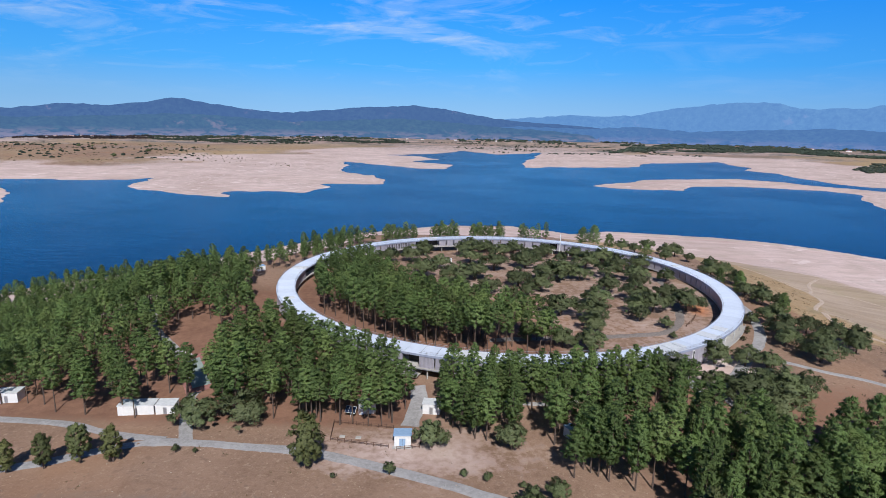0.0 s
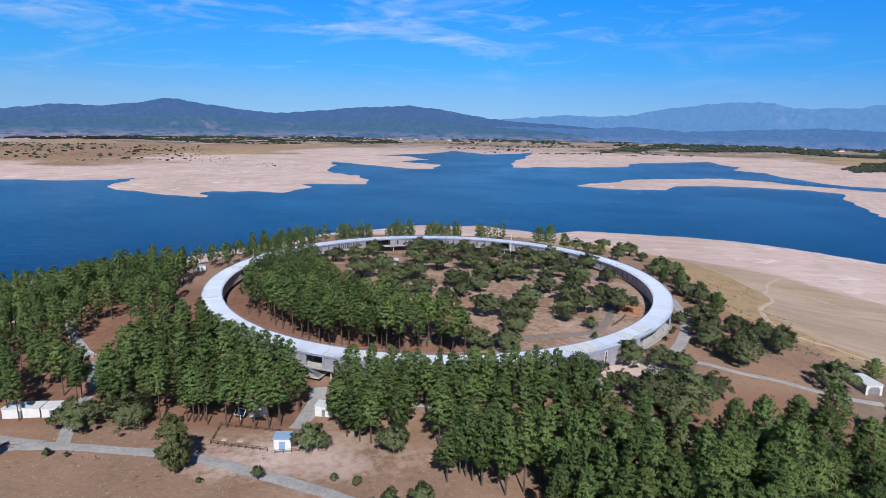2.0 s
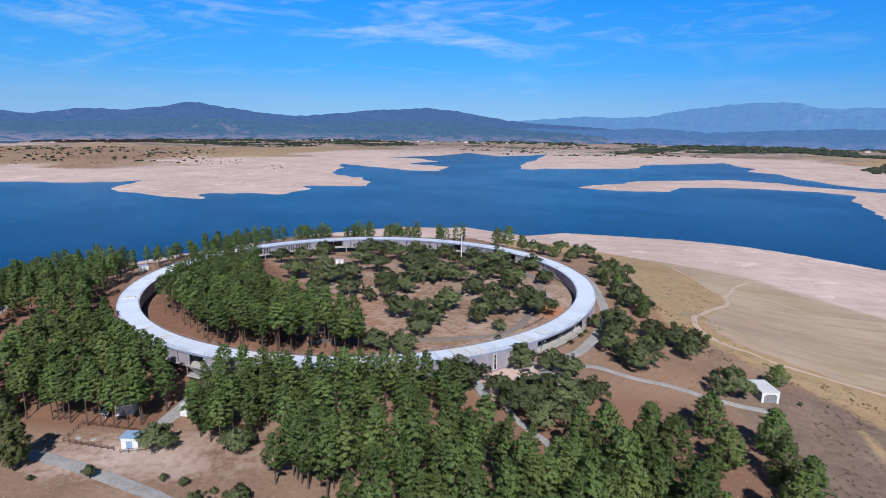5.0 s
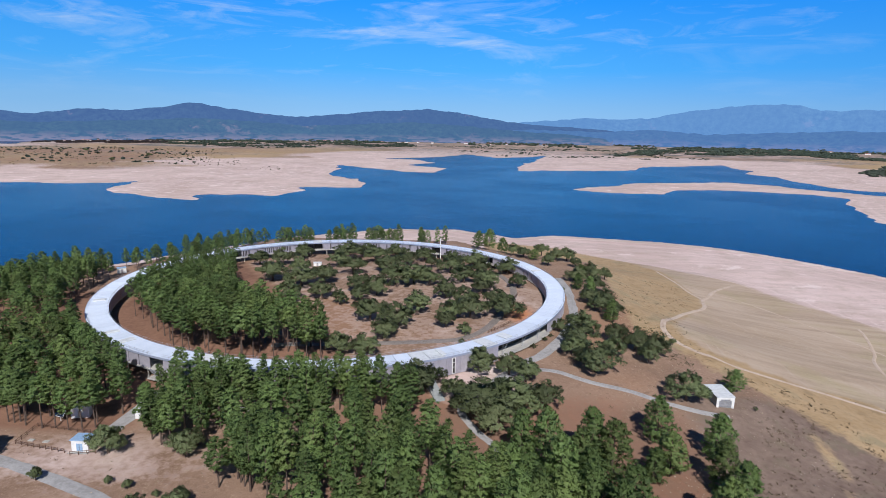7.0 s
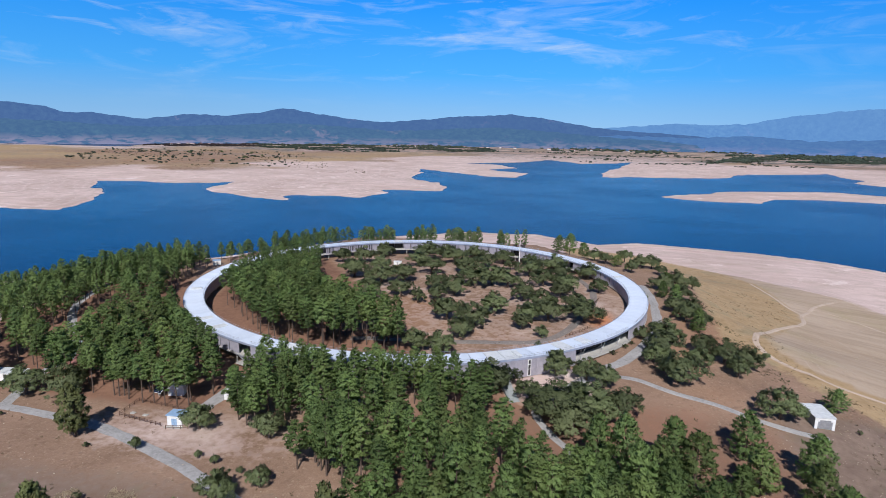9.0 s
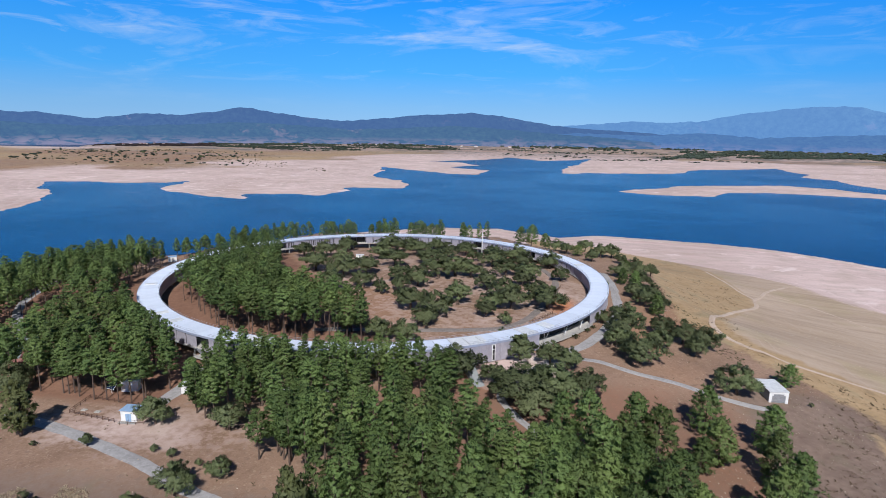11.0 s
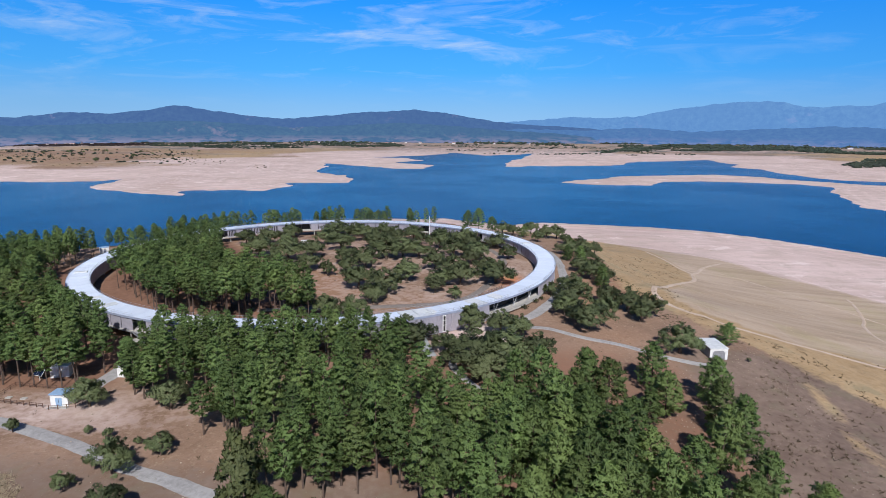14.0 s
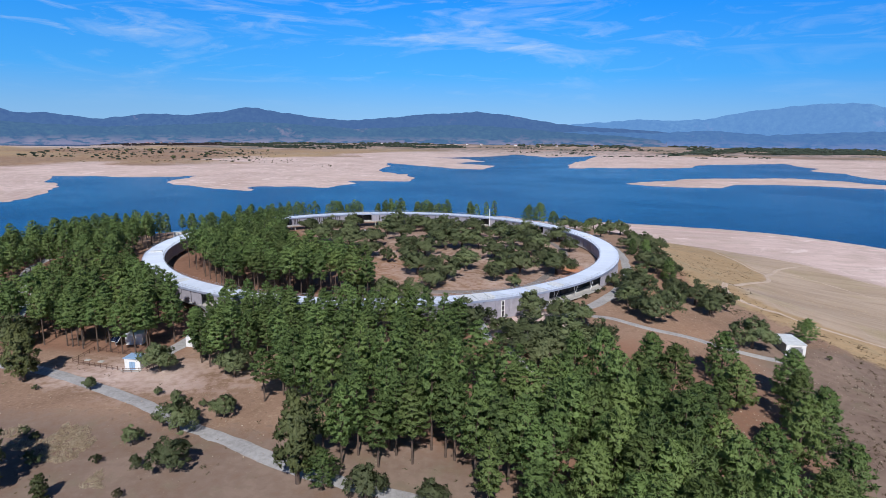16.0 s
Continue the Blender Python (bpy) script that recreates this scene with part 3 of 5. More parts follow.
def arc(bm, r0, r1, z0, z1, a0, a1, n):
    """Adds a curved bar between two radii, two heights and two angles (degrees)."""
    rings = []
    for k in range(n + 1):
        a = radians(a0 + (a1 - a0) * k / n)
        c, s = math.cos(a), math.sin(a)
        rings.append([bm.verts.new((r * c, r * s, z)) for r, z in ((r0, z0), (r1, z0), (r1, z1), (r0, z1))])
    for p, q in zip(rings, rings[1:]):
        for k in range(4):
            bm.faces.new((p[k], p[(k + 1) % 4], q[(k + 1) % 4], q[k]))
    bm.faces.new(rings[0][::-1])
    bm.faces.new(rings[-1])


# ---- ring building ----
R_IN, R_OUT = 92.3, 100.0
FLOOR, SOFFIT = -4.3, -4.75
STEP = 3.0  # degrees from one bay of the building to the next


def ribbed_wall(r, outward, a0, a1, z0, z1, pitch=0.42, depth=0.07, thick=0.16):
    """A bay of folded sheet cladding with upright ribs."""
    bm = bmesh.new()
    n = max(4, round(radians(a1 - a0) * r / pitch))
    front, back = [], []
    for k in range(n * 4 + 1):
        a = radians(a0 + (a1 - a0) * k / (n * 4))
        rr = r + outward * (depth if k % 4 in (1, 2) else 0.0)
        front.append([bm.verts.new((rr * math.cos(a), rr * math.sin(a), z)) for z in (z0, z1)])
    for a in (a0, a1):
        a = radians(a)
        rr = r - outward * thick
        back.append([bm.verts.new((rr * math.cos(a), rr * math.sin(a), z)) for z in (z0, z1)])
    for p, q in zip(front, front[1:]):
        bm.faces.new((p[0], q[0], q[1], p[1]) if outward > 0 else (p[0], p[1], q[1], q[0]))
    p, q = back
    bm.faces.new((p[0], p[1], q[1], q[0]))
    bm.faces.new((front[0][0], front[0][1], p[1], p[0]))
    bm.faces.new((front[-1][0], q[0], q[1], front[-1][1]))
    bmesh.ops.recalc_face_normals(bm, faces=bm.faces)
    return bm


def spin(angle, x=0.0, y=0.0, z=0.0):
    return pose(0, 0, z, 0, 0, angle)


def mesh_of(name, bm, material):
    me = bpy.data.meshes.new(name)
    bm.to_mesh(me)
    bm.free()
    me.materials.append(material)
    return me


def open_bay(side, a):
    """Whether a bay has no cladding: covered terraces and passages through the ring."""
    a = (a + 180) % 360 - 180
    if side == "out":
        return -45 <= a < -28 or -112 <= a < -109 or 150 <= a < 156
    return 111 <= a < 120 or 66 <= a < 69 or 41 <= a < 45 or 140 <= a < 144 or -112 <= a < -109 or 160 <= a < 176


def ring_building():
    house = new("ring_building")
    tagged(house, "circular steel building, pale metal roof and grey ribbed walls, on posts", "building")
    # roof sheets, each with standing seams and a turned-down edge
    bm = bmesh.new()
    arc(bm, R_IN, R_OUT, -0.32, 0.0, 0.06, STEP - 0.06, 6)
    for k in range(1, 6):
        a = STEP * k / 6
        arc(bm, R_IN + 0.1, R_OUT - 0.1, 0.004, 0.05, a - 0.015, a + 0.015, 1)
    sheet_me = mesh_of("roof_panel", bm, ROOF)
    bm = bmesh.new()
    arc(bm, R_IN, R_OUT, -0.3, 0.0, 0.06, STEP - 0.06, 6)
    arc(bm, R_IN + 0.1, R_OUT - 0.1, 0.004, 0.07, 0.1, 0.3, 1)
    plain_me = mesh_of("roof_panel", bm, SHEET)
    edge_out, edge_in = bmesh.new(), bmesh.new()
    arc(edge_out, R_OUT + 0.004, R_OUT + 0.09, -0.55, 0.1, 0, STEP, 6)
    arc(edge_in, R_IN - 0.09, R_IN - 0.004, -0.55, 0.1, 0, STEP, 6)
    edge_out, edge_in = mesh_of("fascia", edge_out, FASCIA), mesh_of("fascia", edge_in, FASCIA)
    wall_out = mesh_of("wall_panel", ribbed_wall(R_OUT - 0.25, 1, 0.12, STEP - 0.12, FLOOR - 0.25, -0.56), CLAD)
    wall_deep = mesh_of("wall_panel", ribbed_wall(R_OUT - 0.1, 1, 0.02, STEP - 0.02, FLOOR - 1.9, -0.56), CLAD)
    wall_in = mesh_of("wall_panel", ribbed_wall(R_IN + 0.35, -1, 0.22, STEP - 0.22, FLOOR - 0.05, -0.56), CLAD)
    bm = bmesh.new()
    for a in (0.9, 1.5, 2.1):
        arc(bm, R_IN + 0.24, R_IN + 0.275, FLOOR + 0.6, -0.9, a - 0.14, a + 0.14, 1)
    slit = mesh_of("window", bm, DARK)
    deck = bmesh.new()
    arc(deck, R_IN + 0.1, R_OUT - 0.1, SOFFIT, FLOOR, 0.02, STEP - 0.02, 4)
    deck = mesh_of("floor_slab", deck, DECK)
    bm = bmesh.new()
    arc(bm, R_OUT - 0.09, R_OUT + 0.9, FLOOR - 0.27, FLOOR - 0.004, 0.0, STEP, 4)
    arc(bm, R_OUT + 0.904, R_OUT + 1.0, FLOOR - 0.32, FLOOR + 0.06, 0.0, STEP, 4)
    ledge = mesh_of("terrace_edge", bm, DECK)
    beam = bmesh.new()
    arc(beam, R_OUT - 0.09, R_OUT - 0.004, SOFFIT - 0.15, FLOOR - 0.28, 0, STEP, 4)
    beam = mesh_of("edge_beam", beam, STEEL)
    # dark sheet added inside open bays, its colour standing in for their shade
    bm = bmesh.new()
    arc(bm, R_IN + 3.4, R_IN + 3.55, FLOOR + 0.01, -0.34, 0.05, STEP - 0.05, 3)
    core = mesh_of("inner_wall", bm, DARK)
    bm = bmesh.new()
    rod(bm, ((R_OUT - 0.5) * math.cos(radians(1.5)), (R_OUT - 0.5) * math.sin(radians(1.5)), FLOOR), ((R_OUT - 0.5) * math.cos(radians(1.5)), (R_OUT - 0.5) * math.sin(radians(1.5)), -0.33), 0.09)
    post = mesh_of("terrace_post", bm, STEEL)
    bm = bmesh.new()
    c = lambda a, z, r: (r * math.cos(radians(a)), r * math.sin(radians(a)), z)
    rod(bm, c(1.5, FLOOR, R_OUT - 0.5), c(2.9, -0.35, R_OUT - 0.5), 0.06)
    brace = mesh_of("terrace_brace", bm, STEEL)
    bm = bmesh.new()
    for z in (0.55, 1.05):
        arc(bm, R_OUT + 0.93, R_OUT + 0.98, FLOOR + z - 0.025, FLOOR + z + 0.025, 0, STEP, 3)
    for a in (0.25, 1.25, 2.25):
        rod(bm, c(a, FLOOR, R_OUT + 0.95), c(a, FLOOR + 1.05, R_OUT + 0.95), 0.02, 4)
    rail = mesh_of("terrace_railing", bm, STEEL)
    # safety rail along the inner and outer edge of the roof
    bm = bmesh.new()
    for z in (0.5, 1.0):
        arc(bm, R_IN + 0.22, R_IN + 0.26, z - 0.02, z + 0.02, 0, STEP, 4)
    for a in (0.5, 1.5, 2.5):
        rod(bm, c(a, 0.0, R_IN + 0.24), c(a, 1.0, R_IN + 0.24), 0.025, 4)
    guard_in = mesh_of("roof_railing", bm, STEEL)
    bm = bmesh.new()
    for z in (0.5, 1.0):
        arc(bm, R_OUT - 0.3, R_OUT - 0.26, z - 0.02, z + 0.02, 0, STEP, 4)
    for a in (0.5, 1.5, 2.5):
        rod(bm, c(a, 0.0, R_OUT - 0.28), c(a, 1.0, R_OUT - 0.28), 0.025, 4)
    guard_out = mesh_of("roof_railing", bm, STEEL)
    for k in range(round(360 / STEP)):
        a = k * STEP
        turn = spin(a)
        w = (a + 180) % 360 - 180
        placed("roof_panel", plain_me if k in (11, 12, 37, 58, 86, 87, 99, 100, 104) else sheet_me, None, house, m=turn)
        placed("fascia", edge_out, None, house, m=turn)
        placed("fascia", edge_in, None, house, m=turn)
        placed("floor_slab", deck, None, house, m=turn)
        if not -67 <= w < -45:
            placed("edge_beam", beam, None, house, m=turn)
        placed("roof_railing", guard_in, None, house, m=turn)
        if k % 4 != 3:
            placed("roof_railing", guard_out, None, house, m=turn)
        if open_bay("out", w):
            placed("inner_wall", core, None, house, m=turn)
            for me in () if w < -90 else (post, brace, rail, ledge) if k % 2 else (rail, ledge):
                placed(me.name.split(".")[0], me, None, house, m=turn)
        else:
            placed("wall_panel", wall_deep if -67 <= w < -45 else wall_out, None, house, m=turn)
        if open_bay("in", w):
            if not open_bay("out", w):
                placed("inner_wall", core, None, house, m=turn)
        else:
            placed("wall_panel", wall_in, None, house, m=turn)
            if k in (41, 42, 43, 30, 31, 33, 46):
                placed("window", slit, None, house, "narrow dark window", turn)
    # stout columns down to the ground
    for k in range(60):
        a = k * 6 + 1.5
        for r in (R_IN + 1.2, R_OUT - 1.2):
            x, y = r * math.cos(radians(a)), r * math.sin(radians(a))
            z = height_at(x, y)
            if z < SOFFIT - 0.3:
                bm = bmesh.new()
                rod(bm, (0, 0, z - 0.4 - SOFFIT), (0, 0, 0.0), 0.24, 10)
                part("column", bm, DECK, house, m=Matrix.Translation((x, y, SOFFIT)))
    # lower landing and stair where a passage runs under the ring
    bm = bmesh.new()
    arc(bm, R_OUT - 3.5, R_OUT + 1.4, -7.15, -6.9, -111, -108, 3)
    part("landing", bm, DECK, house, "pale concrete landing")
    bm = bmesh.new()
    for k in range(9):
        a = -110.9 + k * 0.3
        arc(bm, R_OUT - 1.2, R_OUT + 0.6, FLOOR - 0.3 * (k + 1), FLOOR - 0.3 * k - 0.1, a, a + 0.3, 1)
    part("stair", bm, STEEL, house)
    bm = bmesh.new()
    for z in (-5.9, -6.35):
        arc(bm, R_OUT + 1.3, R_OUT + 1.35, z, z + 0.05, -111, -108, 3)
    for a in (-110.9, -109.9, -109, -108.1):
        rod(bm, c(a, -6.9, R_OUT + 1.32), c(a, -5.85, R_OUT + 1.32), 0.03, 4)
    part("landing_railing", bm, STEEL, house)
    # narrow white door in the deep wall beside the yard
    bm = bmesh.new()
    block(bm, R_OUT - 0.02, -0.62, FLOOR - 1.7, R_OUT + 0.06, 0.62, -0.7, 0.02)
    door = part("door", bm, WHITE, house, "narrow white door frame with dark glass", spin(-55.5))
    for z0, z1 in ((-5.8, -3.9), (-3.7, -2.4), (-2.2, -0.95)):
        bm = bmesh.new()
        block(bm, R_OUT + 0.063, -0.36, z0, R_OUT + 0.075, 0.36, z1)
        part("pane", bm, DARK, door)
    # raised hatches and light boxes on the roof
    for a, w in ((-57, 1.6), (-41, 3.4), (-128, 2.2), (176, 3.0), (206, 2.4), (20, 2.0), (-121, 2.6), (112, 2.4)):
        bm = bmesh.new()
        block(bm, 94.0, -w / 2, 0.02, 98.4, w / 2, 0.42, 0.05)
        block(bm, 94.3, -w / 2 + 0.25, 0.424, 98.1, w / 2 - 0.25, 0.47)
        part("roof_hatch", bm, SHEET, house, m=spin(a))
    return house


ring_building()


def flag_mast():
    mast = new("flag_mast")
    z = height_at(38.8, 79.0)
    mast.location = (38.8, 79.0, z)
    bm = bmesh.new()
    rod(bm, (0, 0, -0.2), (0, 0, 13.5), 0.28, 10, 0.22)
    part("pole", bm, WHITE, mast)
    bm = bmesh.new()
    block(bm, -0.6, -0.6, -0.3, 0.6, 0.6, 0.25, 0.04)
    part("footing", bm, DECK, mast)
    tagged(mast, "plain white mast standing on a concrete footing", "mast")


flag_mast()


def ramp():
    """A grey steel ramp from the yard up to the ring's wall."""
    ob = new("ramp")
    a, b = Vector((48.6, -86.5)), Vector((54.0, -98.0))
    d = (b - a).normalized()
    n = Vector((-d.y, d.x)) * 1.5
    z0, z1 = SOFFIT + 0.1, height_at(b.x, b.y) + 0.08
    ob.location = (a.x, a.y, z1)
    bm = bmesh.new()
    lo, hi = [], []
    for p, z in ((a, z0), (b, z1)):
        for s in (-1, 1):
            q = p + n * s - a
            hi.append(bm.verts.new((q.x, q.y, z - z1)))
            lo.append(bm.verts.new((q.x, q.y, -0.6)))
    for f in ((hi[0], hi[1], hi[3], hi[2]), (lo[0], lo[2], lo[3], lo[1]), (hi[0], hi[2], lo[2], lo[0]), (hi[1], lo[1], lo[3], hi[3]), (hi[0], lo[0], lo[1], hi[1]), (hi[2], hi[3], lo[3], lo[2])):
        bm.faces.new(f)
    bmesh.ops.recalc_face_normals(bm, faces=bm.faces)
    part("deck", bm, BLOCK, ob)
    for s in (-1, 1):
        bm = bmesh.new()
        p, q = n * s, n * s + b - a
        rod(bm, (p.x, p.y, z0 - z1 + 0.9), (q.x, q.y, 0.9), 0.03, 5)
        for t in (0.0, 0.33, 0.67, 1.0):
            m = p.lerp(q, t)
            z = (z0 - z1) * (1 - t)
            rod(bm, (m.x, m.y, z), (m.x, m.y, z + 0.9), 0.03, 5)
        part("handrail", bm, STEEL, ob)
    tagged(ob, "grey ramp with handrails leading up to the ring wall", "ramp")


ramp()

# ---- trees ----
SOFT = {}  # crown mesh name -> the directions in which its blades are lit


def triangles(name, co, material, soft=None):
    """A mesh of loose triangles; soft gives each one the direction that its clump faces."""
    n = len(co)
    if soft is not None:  # turn every blade outwards
        away = np.einsum("ij,ij->i", np.cross(co[:, 1] - co[:, 0], co[:, 2] - co[:, 0]), soft) < 0
        co[away] = co[away][:, [0, 2, 1]]
    me = bpy.data.meshes.new(name)
    me.vertices.add(n * 3)
    me.vertices.foreach_set("co", co.reshape(-1).astype(np.float32))
    me.loops.add(n * 3)
    me.loops.foreach_set("vertex_index", np.arange(n * 3, dtype=np.int32))
    me.polygons.add(n)
    me.polygons.foreach_set("loop_start", np.arange(0, n * 3, 3, dtype=np.int32))
    me.update(calc_edges=True)
    if soft is not None:
        me.normals_split_custom_set(np.repeat(soft, 3, axis=0).tolist())
        SOFT[me.name] = soft
    me.materials.append(material)
    return me


def tufts(rng, centres, radii, per, size, flat=0.75, thin=0.42):
    """Leaf blades on the skin of many small clumps: three corners for each blade, and the way each one faces."""
    out, soft = [], []
    middle = np.mean(centres, axis=0) * (1, 1, 0.96)
    for c, r in zip(centres, radii):
        d = rng.normal(size=(per, 3))
        d[:, 2] = d[:, 2] * 0.9 + 0.25
        d /= np.linalg.norm(d, axis=1, keepdims=True)
        root = c + d * (r * rng.uniform(0.5, 0.95, (per, 1))) * (1, 1, flat)
        way = rng.normal(size=(per, 3)) * 0.8 + d * 0.15 + (0, 0, 0.25)
        way /= np.linalg.norm(way, axis=1, keepdims=True)
        side = np.cross(way, d + rng.normal(size=(per, 3)) * 0.25)  # blades lie along the skin of their clump
        side /= np.linalg.norm(side, axis=1, keepdims=True) + 1e-9
        s = size * rng.uniform(0.6, 1.3, (per, 1))
        out.append(np.stack([root - side * s * thin, root + side * s * thin, root + way * s], 1))
        crown = (c - middle) * (1, 1, 0.4)
        crown = crown / (np.linalg.norm(crown) + 1e-6) + (0, 0, 0.4)
        face = d * 0.5 + crown * 0.8
        soft.append(face / np.linalg.norm(face, axis=1, keepdims=True))
    return np.concatenate(out), np.concatenate(soft)


def limb(bm, points, radii, sides=6):
    """Adds a tapered, bent stem."""
    last = None
    for k, (p, r) in enumerate(zip(points, radii)):
        d = Vector(points[min(k + 1, len(points) - 1)]) - Vector(points[max(k - 1, 0)])
        q = d.to_track_quat("Z", "Y")
        ring = [bm.verts.new(Vector(p) + q @ Vector((r * math.cos(2 * math.pi * i / sides), r * math.sin(2 * math.pi * i / sides), 0))) for i in range(sides)]
        if last:
            for i in range(sides):
                bm.faces.new((last[i], last[(i + 1) % sides], ring[(i + 1) % sides], ring[i]))
        last = ring
    bm.faces.new(last)


def pine_meshes(seed, tall, wide, clear, boughs, per, size, thin=0.2, leaves=PINE, top=0.62, sprays=5, spray=0.40):
    """Trunk and crown of a pine: a bare lower stem, then whorls of boughs that each carry a row of needle tufts."""
    rng = np.random.default_rng(seed)
    lean = rng.normal(size=2) * 0.4
    bm = bmesh.new()
    spine = [Vector((lean[0] * t * t, lean[1] * t * t, tall * t - 0.5 * (t == 0))) for t in (0, 0.15, 0.35, 0.55, 0.75, 0.96)]
    limb(bm, spine, [0.21, 0.17, 0.14, 0.105, 0.07, 0.02])
    centres, radii = [], []
    whorls = max(7, round(tall * (1 - clear) / 0.85))
    for k in range(boughs):
        t = (k + 0.5) / boughs
        t = min(max((math.floor(t * whorls) + 0.5 + rng.normal() * 0.16) / whorls, 0.0), 1.0)  # boughs stand in whorls
        a = k * 2.39996 + rng.uniform(-0.45, 0.45)
        swell = 1 + 0.16 * math.sin(2 * a + 5 * t + seed) + 0.14 * math.sin(3 * a - 7 * t + 2 * seed)
        reach = wide * swell * min(0.62 + 1.5 * t, 1.0) * max(1 - t ** 1.7, 0.0) ** top * rng.uniform(0.78, 1.06) + 0.18
        z = tall * (clear + (1 - clear) * t)
        u = z / tall
        foot = np.array([lean[0] * u * u, lean[1] * u * u, z - 0.3 * reach])
        tip = np.array([foot[0] + reach * math.cos(a), foot[1] + reach * math.sin(a), z + reach * (0.30 * t - 0.12)])
        steps = (0.45, 0.68, 0.84, 0.95, 1.0)[-sprays:] if reach > 1.2 else (0.55, 1.0)
        for f in steps:
            centres.append(foot + (tip - foot) * f + rng.normal(size=3) * (0.07 * wide, 0.07 * wide, 0.12))
            radii.append(spray * rng.uniform(0.8, 1.2) * (1.04 - 0.25 * t))
        if k % 7 == 0 and t < 0.8:
            limb(bm, [Vector(foot), Vector(foot * 0.5 + tip * 0.5) - Vector((0, 0, 0.1)), Vector(tip)], [0.055, 0.04, 0.012], 4)
    for k in range(5):  # dead snags below the living crown
        z, a = tall * clear * rng.uniform(0.55, 1.0), rng.uniform(0, 6.28)
        limb(bm, [Vector((0, 0, z)), Vector((math.cos(a) * 0.9, math.sin(a) * 0.9, z + 0.1))], [0.03, 0.008], 3)
    trunk = mesh_of("trunk", bm, BARK)
    blades, soft = tufts(rng, centres, radii, per, size, 0.62, thin)
    return trunk, triangles("crown", blades, leaves, soft)


def oak_meshes(seed, tall, wide, clumps, per, size, material, low=0.36):
    """Trunk, limbs and crown of a holm oak: a short forked trunk under a broad, lobed, uneven crown."""
    rng = np.random.default_rng(seed)
    bm = bmesh.new()
    fork = Vector((rng.normal() * 0.12, rng.normal() * 0.12, tall * 0.28))
    limb(bm, [Vector((0, 0, -0.4)), Vector((fork.x * 0.5, fork.y * 0.5, tall * 0.14)), fork], [0.34, 0.26, 0.22], 7)
    trunk = mesh_of("trunk", bm, BARK)
    centres, radii, lobes, limbs = [], [], [], []
    for k in range(7):
        a = k * 2 * math.pi / 7 + rng.uniform(-0.5, 0.5)
        rr = wide * rng.uniform(0.40, 0.70)
        lobes.append((np.array([rr * math.cos(a), rr * math.sin(a), tall * rng.uniform(low, 0.60)]), wide * rng.uniform(0.38, 0.52)))
    lobes.append((np.array([wide * 0.1, 0, tall * 0.74]), wide * 0.46))
    if low < 0.3:  # a bushy egg-shaped crown from near the ground up
        lobes = []
        for k in range(18):
            u, a = (k + 0.5) / 18, k * 2.4 + rng.uniform(-0.4, 0.4)
            rr = wide * 0.62 * math.sin(math.pi * (0.16 + 0.80 * u)) ** 0.8 * rng.uniform(0.75, 1.1)
            lobes.append((np.array([rr * math.cos(a), rr * math.sin(a), tall * (low + (0.92 - low) * u)]), wide * rng.uniform(0.30, 0.42)))
    for c, _ in lobes[::2]:
        bm = bmesh.new()
        limb(bm, [fork, fork * 0.45 + Vector(c) * 0.55 + Vector((0, 0, 0.25)), Vector(c)], [0.15, 0.10, 0.03], 5)
        limbs.append(mesh_of("limb", bm, BARK))
    for k in range(clumps):
        c, r = lobes[k % len(lobes)]
        d = rng.normal(size=3)
        d[2] = abs(d[2]) * 1.05 - 0.45
        d /= np.linalg.norm(d)
        centres.append(c + d * (r * rng.uniform(0.65, 1.0)) * (1, 1, 0.95))
        radii.append(wide * rng.uniform(0.11, 0.21))
    blades, soft = tufts(rng, centres, radii, per, size, 0.85, 0.36)
    return trunk, triangles("crown", blades, material, soft), limbs


PINES = [pine_meshes(s, 16.5, w, c, n, 16, 0.44, 0.24, top=0.74) for s, w, c, n in ((1, 2.4, 0.30, 76), (2, 2.7, 0.38, 74), (3, 2.15, 0.26, 74), (4, 2.6, 0.42, 68), (5, 2.95, 0.35, 78))]
INNER = [pine_meshes(s, 16.5, w, c, n, 15, 0.44, 0.24, top=0.55) for s, w, c, n in ((61, 2.6, 0.54, 58), (62, 2.9, 0.58, 58), (63, 2.3, 0.50, 58))]
YOUNG = [pine_meshes(s, 13.0, w, c, 96, 16, 0.50, 0.24, top=0.74, spray=0.5) for s, w, c in ((8, 4.1, 0.16), (9, 3.7, 0.12), (10, 4.5, 0.19))]
SPARSE = [pine_meshes(s, 16.0, w, c, n, 9, 0.70, 0.22, sprays=4, spray=0.5) for s, w, c, n in ((6, 2.9, 0.36, 46), (7, 3.2, 0.42, 44), (41, 2.7, 0.38, 42), (42, 3.5, 0.46, 46))]
SHORE_PINES = [pine_meshes(s, 12.5, w, c, n, 8, 0.74, 0.22, sprays=4, spray=0.5) for s, w, c, n in ((54, 2.5, 0.22, 38), (55, 3.0, 0.32, 38), (56, 2.2, 0.18, 36))]
FAR_PINES = [pine_meshes(s, 16.0, w, c, n, 7, 0.95, 0.22, sprays=4, spray=0.55) for s, w, c, n in ((51, 2.7, 0.38, 36), (52, 3.1, 0.46, 36), (53, 2.4, 0.42, 34))]
TALL = [pine_meshes(s, 17.0, w, c, n, 11, 0.58, 0.21, top=0.5, sprays=4, spray=0.46) for s, w, c, n in ((43, 2.7, 0.48, 50), (44, 3.1, 0.53, 50), (45, 2.5, 0.44, 48), (46, 3.2, 0.55, 50))]
